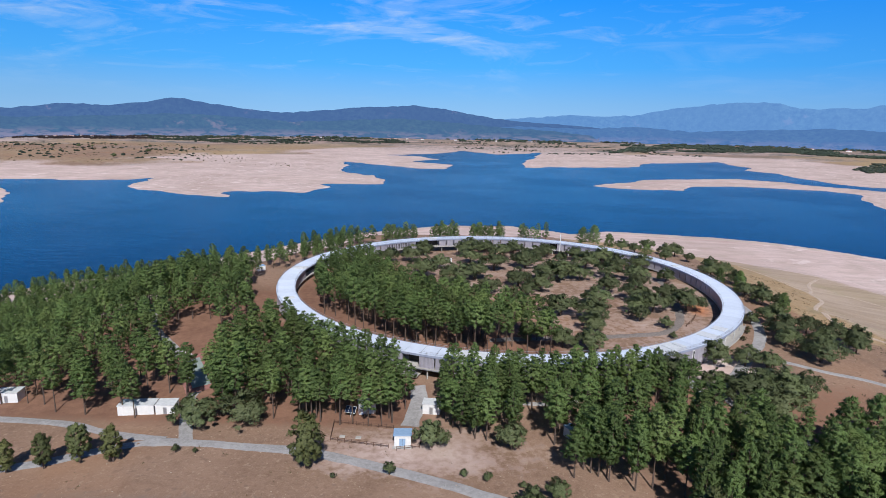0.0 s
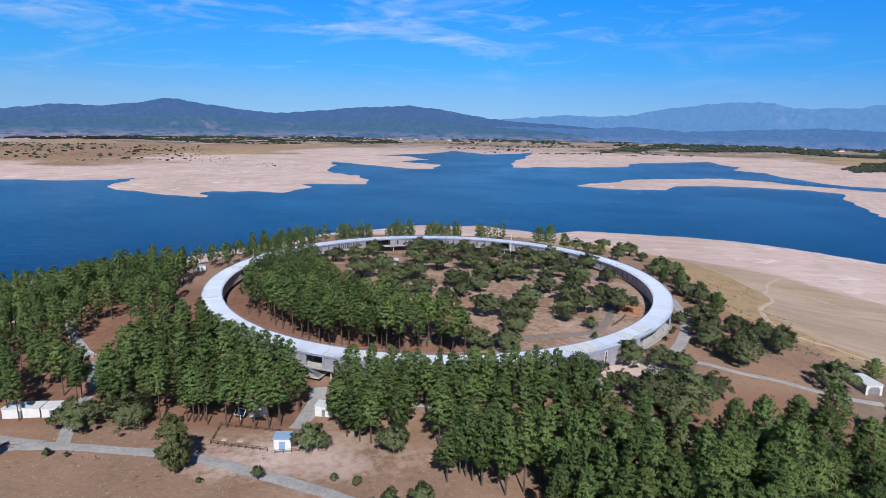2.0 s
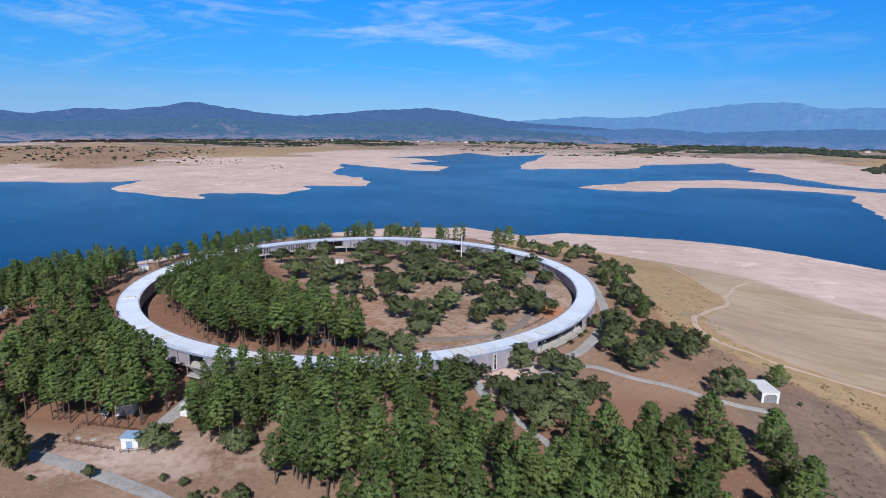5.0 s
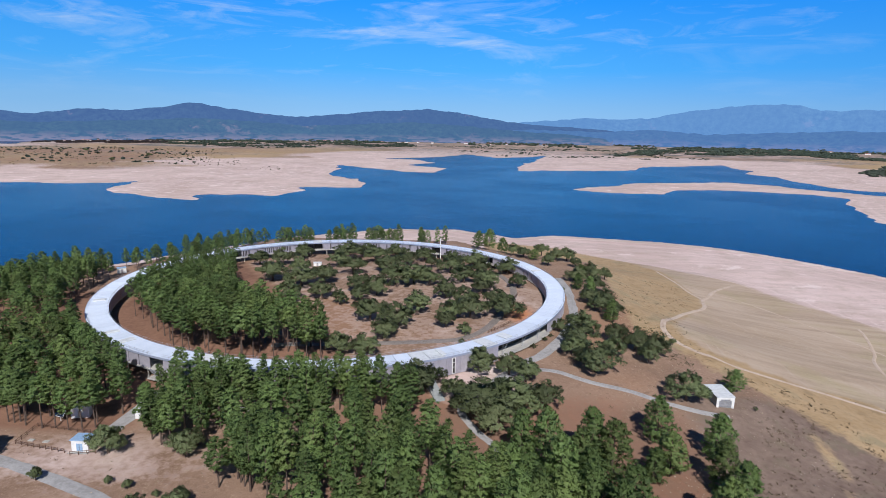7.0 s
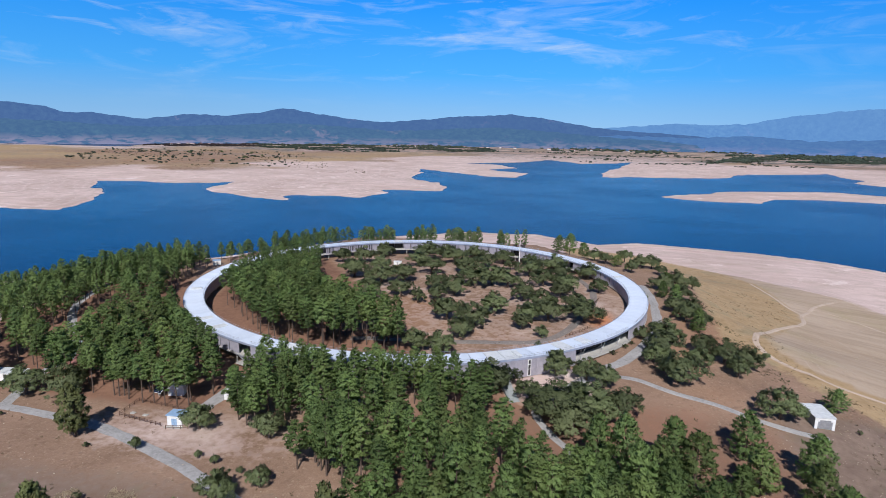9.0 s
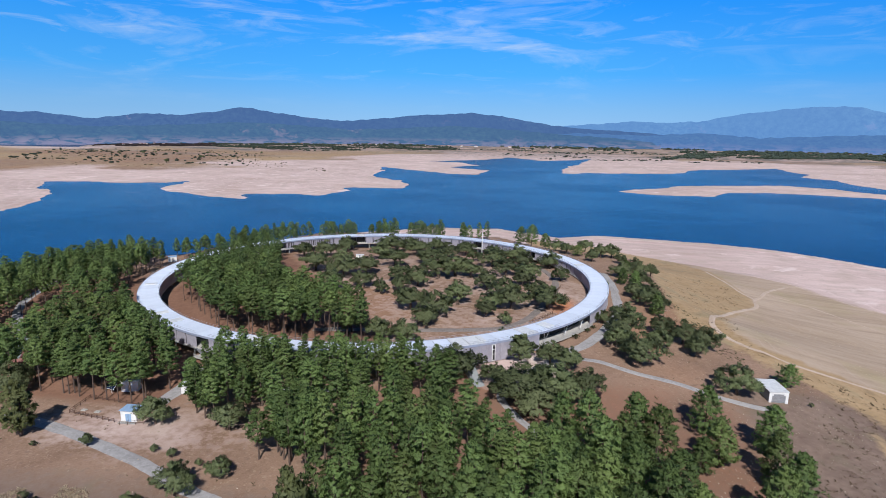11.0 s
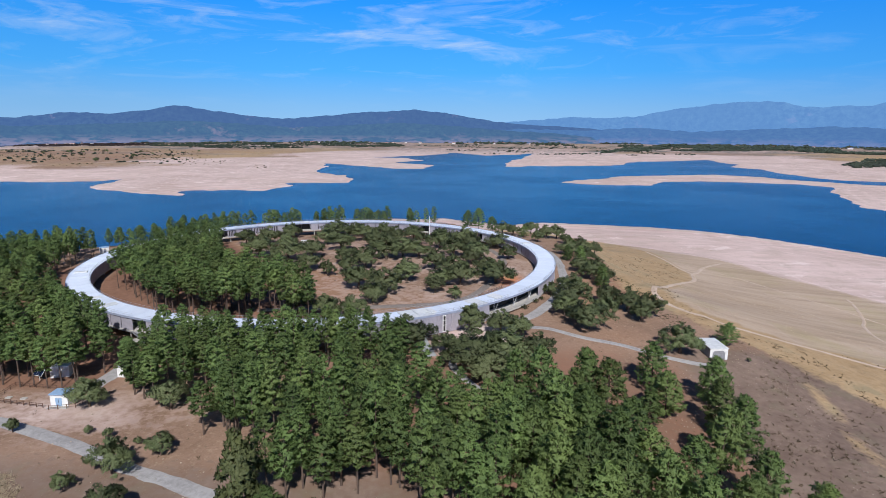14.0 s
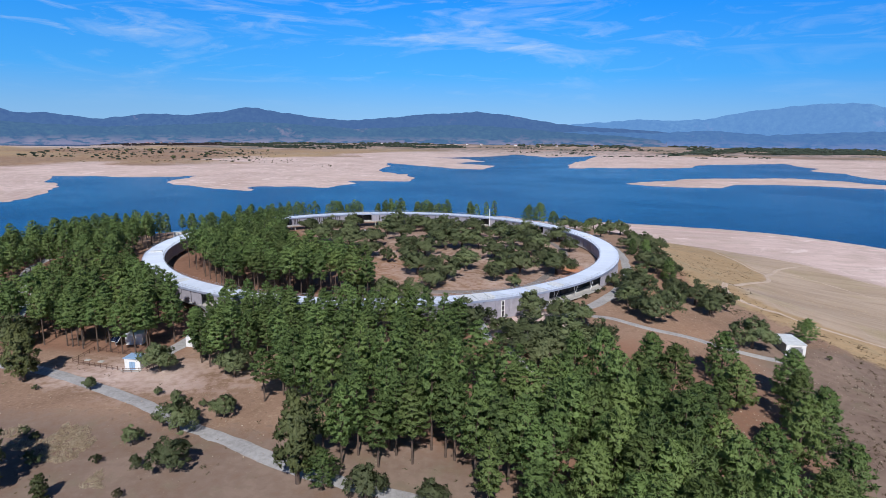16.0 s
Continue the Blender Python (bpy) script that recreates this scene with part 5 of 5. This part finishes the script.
lane("path_shore", [(239, 159), (215, 128), (200, 100), (193, 88), (184, 62), (161, 29), (143, -6), (138, -26), (143, -42), (155, -51), (172, -53), (189, -56), (230, -70), (300, -95)], 2.6, DIRT, "pale rutted track down to the shore", 0.1, "path")
lane("path_bank", [(193, 184), (191, 127), (191, 105), (194, 90)], 2.2, DIRT, "pale rutted track along the bank", 0.12, "path")
lane("path_meadow", [(-8, -66), (6, -64), (22, -62), (36, -59.5), (46, -57.5), (57, -54.5), (64.5, -46), (69.5, -34), (73, -20), (78, 0), (78, 24), (72, 46)], 3.8, TRACK, "grey-brown track in the meadow", 0.07, "path")
lane("path_wood", [(63.5, -94), (60, -102), (64.7, -111.8), (69.3, -118.4), (75.9, -130.6), (79, -138), (84, -152), (90, -168), (98, -190)], 2.8, GRAVEL, "pale gravel path along the edge of the pines", 0.06, "path")
lane("path_gate", [(-31, -121), (-30, -112), (-30, -104), (-31, -99)], 6.0, GRAVEL, "pale worn drive between the pines", 0.06, "path")


lane("court_border", [(-108, -82), (-101, -93), (-94, -104)], 11.0, BRICK, "reddish paved border round a court", 0.12, "pavement")
lane("court", [(-106.5, -84.5), (-101, -93), (-95.5, -101.5)], 7.6, COURT, "grey-green sports court among the pines", 0.17, "pavement")
lane("path_under_ring", [(-8, -106), (4, -107), (16, -105)], 2.6, GRAVEL, "pale strip of paving below the ring", 0.07, "path")
lane("path_fork", [(200, 100), (208, 113), (224, 104), (235, 84), (244.5, 58), (254, 33), (262, 5)], 1.5, DIRT, "faint wheel track across the dried bank", 0.1, "path")
lane("path_mud", [(272, 72), (266, 56), (252, 26), (241, 8), (232, -19), (236, -50)], 1.9, DIRT, "pale wheel track on the dried bank", 0.1, "path")


# ---- small buildings ----
def booth():
    ob = new("pump_house")
    x, y = -31.9, -129.6
    ob.matrix_basis = Matrix.Translation((x, y, height_at(x, y))) @ pose(0, 0, 0, 0, 0, 4)
    bm = bmesh.new()
    block(bm, -2.05, -1.5, -0.4, 2.05, 1.7, 2.9, 0.02)
    part("wall", bm, WHITE, ob)
    bm = bmesh.new()
    block(bm, -2.3, -1.75, 2.91, 2.3, 1.95, 3.09, 0.03)
    part("roof", bm, BLUE, ob, "flat pale blue roof slab")
    bm = bmesh.new()
    block(bm, -0.8, -1.55, 0.05, 0.7, -1.505, 2.1, 0.01)
    door = part("door", bm, BLUE, ob, "blue-grey double metal door")
    bm = bmesh.new()
    block(bm, -0.07, -1.59, 0.08, -0.03, -1.554, 2.07)
    part("door_seam", bm, DARK, door)
    bm = bmesh.new()
    block(bm, -2.5, -2.7, -0.3, 2.5, -1.52, 0.06, 0.03)
    part("apron", bm, DECK, ob)
    tagged(ob, "small white pump house with a blue door and flat roof", "hut")


def shed():
    ob = new("shed")
    x, y = 137.6, -82.0
    ob.matrix_basis = Matrix.Translation((x, y, height_at(x, y))) @ pose(0, 0, 0, 0, 0, 5)
    L, W, H = 4.4, 2.6, 3.0
    bm = bmesh.new()
    block(bm, -W, -L + 0.3, -0.8, W, L, H, 0.02)
    part("wall", bm, BLOCK, ob, "grey block side walls")
    bm = bmesh.new()
    for x0, x1, z0, z1 in ((-W - 0.05, -W + 0.7, -0.6, H), (W - 0.7, W + 0.05, -0.6, H), (-W + 0.7, W - 0.7, 2.35, H)):
        block(bm, x0, -L + 0.02, z0, x1, -L + 0.29, z1, 0.01)
    for s in (-1, 1):
        block(bm, s * (W - 1.15), -L + 0.03, 1.9, s * (W - 0.7), -L + 0.28, 2.35)
    part("front_frame", bm, WHITE, ob, "white painted door surround")
    bm = bmesh.new()
    block(bm, -W + 0.7, -L + 0.20, 0.0, W - 0.7, -L + 0.29, 2.35, 0.01)
    door = part("garage_door", bm, STEEL, ob, "grey panelled garage door")
    for k in range(6):
        bm = bmesh.new()
        block(bm, -W + 0.72, -L + 0.15, 0.02 + k * 0.39, W - 0.72, -L + 0.197, 0.39 + k * 0.39, 0.012)
        part("door_panel", bm, STEEL, door)
    for k in range(12):
        y0 = -L - 0.15 + k * (2 * L + 0.3) / 12
        bm = bmesh.new()
        block(bm, -W - 0.2, y0, H + 0.004, W + 0.2, y0 + (2 * L + 0.3) / 12 - 0.02, H + 0.16 + 0.015 * (k % 2), 0.02)
        part("roof_sheet", bm, SHEET, ob, "flat white roof sheet")
    tagged(ob, "white-roofed block shed with a garage door on the slope", "shed")


def container(name, x, y, turn, size, label, roof=SHEET):
    ob = new(name)
    w, d, h = size
    ob.matrix_basis = Matrix.Translation((x, y, height_at(x, y))) @ pose(0, 0, 0, 0, 0, turn)
    bm = bmesh.new()
    block(bm, -w / 2, -d / 2, -0.4, w / 2, d / 2, h, 0.03)
    part("wall", bm, WHITE, ob)
    bm = bmesh.new()
    block(bm, -w / 2 - 0.15, -d / 2 - 0.15, h + 0.004, w / 2 + 0.15, d / 2 + 0.15, h + 0.16, 0.03)
    part("roof", bm, roof, ob)
    bm = bmesh.new()
    block(bm, -0.45, -d / 2 - 0.05, 0.0, 0.45, -d / 2 - 0.004, 2.0, 0.01)
    part("door", bm, STEEL, ob, "plain grey door")
    return tagged(ob, label, "cabin")


booth()
shed()
container("cabin", -25.6, -112.6, -4, (4.8, 3.6, 2.8), "white site cabin among the pines")
container("cabin", -43.6, -113.6, 14, (4.6, 3.2, 3.0), "white cabin half hidden by pine trunks")
container("cabin", -106.5, -116.5, 8, (9.5, 4.0, 2.7), "long white cabin at the edge of the wood")
container("cabin", -98.8, -115.6, 8, (5.0, 4.0, 2.6), "low white cabin beside the pines")
container("feed_store", -26.4, 52.5, 10, (4.2, 2.6, 1.8), "low white store in the meadow")
container("blue_cabin", 10.5, -123.5, 30, (2.2, 2.2, 2.6), "blue-green portable cabin under the pines", BLUE)
container("kiosk", -121.5, 25.5, 40, (4.0, 3.0, 2.6), "small pale kiosk beside a track", BLUE)
container("cabin", -146.5, -112.0, 10, (6.0, 4.0, 2.8), "white cabin deep in the pine wood")


def solar_panel():
    ob = new("solar_panel")
    x, y = -47.4, -117.0
    ob.matrix_basis = Matrix.Translation((x, y, height_at(x, y))) @ pose(0, 0, 0, 0, 0, -14)
    bm = bmesh.new()
    rod(bm, (0, 0, -0.3), (0, 0, 2.2), 0.07, 8)
    part("post", bm, WHITE, ob)
    tilt = pose(0, 0, 2.3, 48, 0, 0)
    bm = bmesh.new()
    block(bm, -1.5, -0.95, -0.05, 1.5, 0.95, 0.0, 0.01)
    frame_part = part("frame", bm, WHITE, ob, "white metal frame", tilt)
    for i in range(3):
        bm = bmesh.new()
        block(bm, -1.44 + i * 0.97, -0.88, 0.004, -0.52 + i * 0.97, 0.88, 0.03)
        part("pane", bm, PANEL, frame_part)
    tagged(ob, "tilted solar panel on a white post", "solar panel")


solar_panel()
for x, y in ((-47.6, -127.2), (-43.4, -127.6)):
    lid = bmesh.new()
    block(lid, -0.7, -0.5, -0.2, 0.7, 0.5, 0.22, 0.04)
    tagged(part("inspection_cover", lid, DECK, m=Matrix.Translation((x, y, height_at(x, y)))), "pale concrete inspection cover in the fenced plot", "cover", "inspection covers")
for k in range(8):
    x, y = -113.0 + k * 0.85, -78.6 - k * 0.5
    stake = bmesh.new()
    block(stake, -0.12, -0.12, -0.2, 0.12, 0.12, 0.75, 0.03)
    tagged(part("marker_post", stake, WHITE, m=Matrix.Translation((x, y, height_at(x, y)))), "short white marker post beside the court", "post", "white marker posts")


def fence(points, label):
    """A post-and-rail fence of dark timber."""
    ob = new("timber_fence")
    base = points[0]
    z0 = height_at(*base)
    ob.location = (*base, z0)
    me_post = bmesh.new()
    rod(me_post, (0, 0, -0.4), (0, 0, 1.15), 0.09, 7)
    me_post = mesh_of("post", me_post, TIMBER)
    for a, b in zip(points, points[1:]):
        a, b = Vector(a), Vector(b)
        n = max(1, round((b - a).length / 2.0))
        spots = [a.lerp(b, k / n) for k in range(n + 1)]
        spots = [Vector((p.x - base[0], p.y - base[1], height_at(p.x, p.y) - z0)) for p in spots]
        for p in spots[:-1]:
            placed("post", me_post, None, ob, m=Matrix.Translation(p))
        for p, q in zip(spots, spots[1:]):
            for z in (0.5, 1.0):
                bm = bmesh.new()
                rod(bm, p + Vector((0, 0, z)), q + Vector((0, 0, z)), 0.06, 6)
                part("rail", bm, TIMBER, ob)
    placed("post", me_post, None, ob, m=Matrix.Translation(spots[-1]))
    return tagged(ob, label, "fence")


fence([(-35.2, -132.0), (-50.2, -129.2), (-51.2, -120.4), (-35.0, -122.6)], "low dark timber rail fence round a dirt plot")
fence([(-33.0, -133.0), (-27.5, -131.6), (-27.0, -125.0)], "short dark timber rail fence beside the pump house")

fence([(67.2, -47.5), (72, -41), (76, -33.5)], "dark timber rail fence along the meadow track")
fence([(73.5, -14), (78, -4), (80.5, 6)], "dark timber rail fence beside the bare red bank")


# ---- far woods and loose growth ----
CLUMP = bmesh.new()
bmesh.ops.create_icosphere(CLUMP, subdivisions=1, radius=1.0)
CLUMP_CO = np.array([v.co for v in CLUMP.verts])
CLUMP_TRI = np.array([[CLUMP_CO[v.index] for v in f.verts] for f in CLUMP.faces])
CLUMP.free()


def far_wood(name, label, area, count, low, high, seed, material=OAK, keep=lambda x, y: True):
    """Tree crowns far off, a few uneven lumps each, as one mesh."""
    rng, rnd = np.random.default_rng(seed), random.Random(seed)
    x0, x1, y0, y1 = min(p[0] for p in area), max(p[0] for p in area), min(p[1] for p in area), max(p[1] for p in area)
    spots = []
    for _ in range(count * 30):
        if len(spots) >= count:
            break
        x, y = rnd.uniform(x0, x1), rnd.uniform(y0, y1)
        if inside(x, y, area) and keep(x, y):
            spots.append((x, y))
    xy = np.array(spots)
    z = terrain(xy[:, 0], xy[:, 1])
    ok = z > WATER_LEVEL + 0.8
    out = []
    for (x, y), h in zip(xy[ok], z[ok]):
        s = rng.uniform(low, high)
        for _ in range(1):
            q = CLUMP_TRI * (s * rng.uniform(0.6, 1.0, 3) * (1.2, 1.2, 0.62)) * (1 + 0.25 * rng.normal(size=(20, 3, 1)))
            out.append(q + (x + rng.normal() * s * 0.5, y + rng.normal() * s * 0.5, h + s * 0.35))
    ob = new(name, triangles(name, np.concatenate(out), material))
    return tagged(ob, label, "trees", kind="stuff")


def patchy(size, seed, least):
    return lambda x, y: float(lattice(np.array([x]), np.array([y]), size, seed)[0]) > least


BELT = [(523, 2054), (838, 2377), (1191, 2349), (1441, 2241), (1558, 1955), (2508, 3338), (2442, 3888), (1987, 4144), (1484, 3868), (814, 2757)]
PLAIN_WOOD = [(-1555, 2559), (-1110, 2142), (-871, 2260), (-579, 2480), (-300, 2700), (-500, 3560), (-1775, 3012)]
HEATH = [(-2106, 2411), (-1790, 2413), (-1534, 2572), (-1894, 3229), (-2418, 2803)]
HEATHER = foliage_material("heather", (0.115, 0.085, 0.080), (0.060, 0.046, 0.045), (0.10, 0.09, 0.075))
on_plain = lambda x, y: math.hypot(x - 30, y + 255) < 3760
far_wood("far_oak_wood", "dark belt of woodland on the far plain", BELT, 3000, 5, 10, 1, FAR_LEAF, lambda x, y: on_plain(x, y) and patchy(170, 3, -0.3)(x, y))
far_wood("far_oak_wood", "dark patch of woodland near the far shore", [(1057, 1421), (1270, 1646), (1500, 1800), (1600, 1600), (1159, 1340), (1013, 1289)], 620, 4, 8, 2, FAR_LEAF)
far_wood("far_oak_wood", "green woodland beyond the far bank", PLAIN_WOOD, 1700, 4, 8, 3, FAR_LEAF, lambda x, y: on_plain(x, y) and patchy(130, 5, 0.0)(x, y))
far_wood("far_heath", "purplish brown heath beyond the pale bank", HEATH, 1300, 3, 6, 13, HEATHER, lambda x, y: on_plain(x, y) and patchy(140, 7, -0.4)(x, y))
far_wood("scattered_oaks", "scattered oaks on the pale far bank", [(-1900, 1950), (-1122, 2000), (-760, 1500), (-700, 1180), (-1020, 1130), (-1400, 1200)], 190, 2.5, 6, 4, FAR_LEAF, patchy(120, 6, -0.2))
far_wood("far_oak_wood", "wooded strip across the distant plain", [(-3300, 3000), (3300, 3000), (3300, 3900), (-3300, 3900)], 2000, 6, 12, 5, FAR_LEAF, patchy(240, 8, 0.05))

far_wood("far_brush", "dark brush beside the far arm of the reservoir", [(-3100, 3000), (-2420, 2860), (-2000, 3100), (-1900, 3500), (-3300, 3600)], 900, 5, 10, 9, FAR_LEAF, patchy(110, 9, -0.2))
far_wood("far_brush", "low brush scattered over the pale far bank", [(-1900, 1950), (-1122, 2000), (-560, 1500), (-420, 1100), (-1020, 1000), (-1400, 1200)], 500, 0.8, 2.2, 10, SCRUB, patchy(90, 16, 0.15))
far_wood("far_brush", "thin brush on the plain beyond the water", [(100, 2000), (900, 1900), (1100, 2300), (700, 3000), (-300, 2900)], 500, 2, 5, 12, FAR_LEAF, patchy(120, 17, 0.1))


def farmhouse(x, y, w, d, turn):
    ob = new("farmhouse")
    ob.matrix_basis = Matrix.Translation((x, y, height_at(x, y))) @ pose(0, 0, 0, 0, 0, turn)
    bm = bmesh.new()
    block(bm, -w / 2, -d / 2, -2, w / 2, d / 2, 5.5)
    part("wall", bm, WHITE, ob)
    bm = bmesh.new()
    v = [bm.verts.new(q) for q in ((-w / 2 - 0.4, -d / 2 - 0.4, 5.51), (w / 2 + 0.4, -d / 2 - 0.4, 5.51), (w / 2 + 0.4, d / 2 + 0.4, 5.51), (-w / 2 - 0.4, d / 2 + 0.4, 5.51), (-w / 2 - 0.4, 0, 8.2), (w / 2 + 0.4, 0, 8.2))]
    for q in ((0, 1, 5, 4), (2, 3, 4, 5), (1, 2, 5), (3, 0, 4), (3, 2, 1, 0)):
        bm.faces.new([v[k] for k in q])
    part("roof", bm, BRICK, ob, "low tiled roof")
    tagged(ob, "small white farmhouse on the distant plain", "house", "distant farmhouses")


for k, bearing in enumerate((-36.5, -35.9, -35.2, -34.8, -34.1, -33.4, -21.6, -15.2, -14.6, -9.8, -8.2, -7.6, -6.4, -5.0, -1.8, 0.4, 2.1, 3.0, 5.6, 23.4, 24.0, 26.2, 29.0, 31.5)):
    b = radians(bearing)
    away = 3560 + 37 * (k * 7 % 5)
    farmhouse(30 + away * math.sin(b), -255 + away * math.cos(b), 12 + 4 * (k * 5 % 4), 9, (k * 37) % 60 - 30)
for k, (x, y, s) in enumerate([(-907, 1203, 1.9), (-1280, 1630, 1.7), (-1349, 1602, 1.3), (-1225, 1745, 1.5), (-936, 1420, 1.9), (-1106, 1747, 1.4), (-989, 1618, 1.3), (-952, 1862, 1.2), (-1266, 1681, 1.1)]):
    tree("lone_oak", "dark round oak standing alone on the pale far bank", "tree", "lone oaks on the far bank", OAKS[k % 4], x, y, s, 0.95, k * 1.1)


def loose(name, label, area, count, seed, material, low, high, keep=lambda x, y: True, stone=False):
    """Dry tufts or stones strewn over a slope, as one mesh."""
    rng, rnd = np.random.default_rng(seed), random.Random(seed)
    x0, x1, y0, y1 = min(p[0] for p in area), max(p[0] for p in area), min(p[1] for p in area), max(p[1] for p in area)
    spots = []
    for _ in range(count * 12):
        if len(spots) >= count:
            break
        x, y = rnd.uniform(x0, x1), rnd.uniform(y0, y1)
        if inside(x, y, area) and keep(x, y) and not 91 < math.hypot(x, y) < 101:
            spots.append((x, y))
    xy = np.array(spots)
    z = terrain(xy[:, 0], xy[:, 1])
    out = []
    for (x, y), h in zip(xy, z):
        s = rng.uniform(low, high)
        if stone:
            out.append(CLUMP_TRI[::1] * (s * rng.uniform(0.5, 1.0, 3)) + (x, y, h + s * 0.2))
        else:
            out.append(tufts(rng, [np.array([x, y, h])], [s * 0.8], 10, s, 0.3, 0.12)[0])
    ob = new(name, triangles(name, np.concatenate(out), material))
    return tagged(ob, label, "grass" if not stone else "stones", kind="stuff")


GOLD_BANK = [(128, 20), (136, -36), (150, -66), (240, -62), (178, -52), (146, -34), (152, 12), (186, 78), (190, 120), (150, 112)]
STRAW = foliage_material("dry_straw", (0.52, 0.44, 0.32), (0.34, 0.27, 0.18), (0.46, 0.38, 0.27))
DRY_BRUSH = foliage_material("dry_brush", (0.20, 0.145, 0.085), (0.09, 0.065, 0.04), (0.16, 0.13, 0.07))
SLOPE = [(-130, -190), (110, -215), (160, -150), (150, -40), (120, -40), (90, -105), (20, -140), (-30, -128), (-90, -124), (-130, -132)]
BANK = [(108, 20), (128, -60), (150, -110), (240, -120), (230, 0), (200, 120), (130, 110), (104, 60)]
MEADOW = [(-60, 60), (-30, -5), (10, -60), (60, -60), (86, 0), (70, 55), (0, 86)]
loose("dry_grass", "tufts of dry straw-coloured grass on the slope", SLOPE, 2600, 1, STRAW, 0.10, 0.30, patchy(14, 11, 0.1))
loose("dry_grass", "dry grass and thistle on the bank above the shore", BANK, 1800, 2, STRAW, 0.14, 0.42, patchy(16, 12, 0.0))
loose("dry_grass", "thin dry grass in the meadow", MEADOW, 900, 3, STRAW, 0.1, 0.28, patchy(12, 13, 0.1))
loose("dry_grass", "bed of pale flattened straw beside the brush", [(-36, -158), (-22, -158), (-12, -166), (-4, -176), (-12, -178), (-26, -168), (-38, -168)], 1300, 8, STRAW, 0.3, 0.6, patchy(6, 19, 0.05))
loose("scrub", "low grey-green scrub along the top of the bank", [(112, 10), (118, -20), (132, -58), (142, -66), (150, -58), (140, -35), (130, 0), (130, 40), (124, 80), (114, 80)], 420, 4, SCRUB, 0.4, 0.9, patchy(9, 14, -0.1))
loose("scrub", "low brown brush dotted over the golden bank", GOLD_BANK, 300, 26, DRY_BRUSH, 0.25, 0.7, patchy(14, 27, 0.0))
loose("scrub", "low dark brush on the slope", SLOPE, 110, 6, SCRUB, 0.3, 0.8)
loose("stones", "pale stones strewn over the slope", SLOPE, 420, 5, STONE, 0.08, 0.22, stone=True)
loose("stones", "pale stones strewn beside the shed", [(100, -150), (125, -95), (160, -95), (165, -150)], 360, 7, STONE, 0.08, 0.25, stone=True)
EAST_SLOPE = [(118, -175), (128, -125), (140, -98), (150, -60), (175, -60), (190, -120), (160, -185)]
loose("scrub", "dry brown weeds and low brush on the open slope", EAST_SLOPE, 900, 16, DRY_BRUSH, 0.25, 0.75, patchy(10, 21, -0.2))
loose("dry_grass", "thin straw on the open slope beside the shed", EAST_SLOPE, 900, 17, STRAW, 0.12, 0.35, patchy(9, 22, 0.0))
loose("scrub", "brown weeds along the gravel road", SLOPE, 420, 18, DRY_BRUSH, 0.18, 0.5, patchy(8, 23, 0.05))
loose("scrub", "brown weeds and low brush in the meadow", MEADOW, 220, 19, DRY_BRUSH, 0.2, 0.55, patchy(9, 24, 0.0))
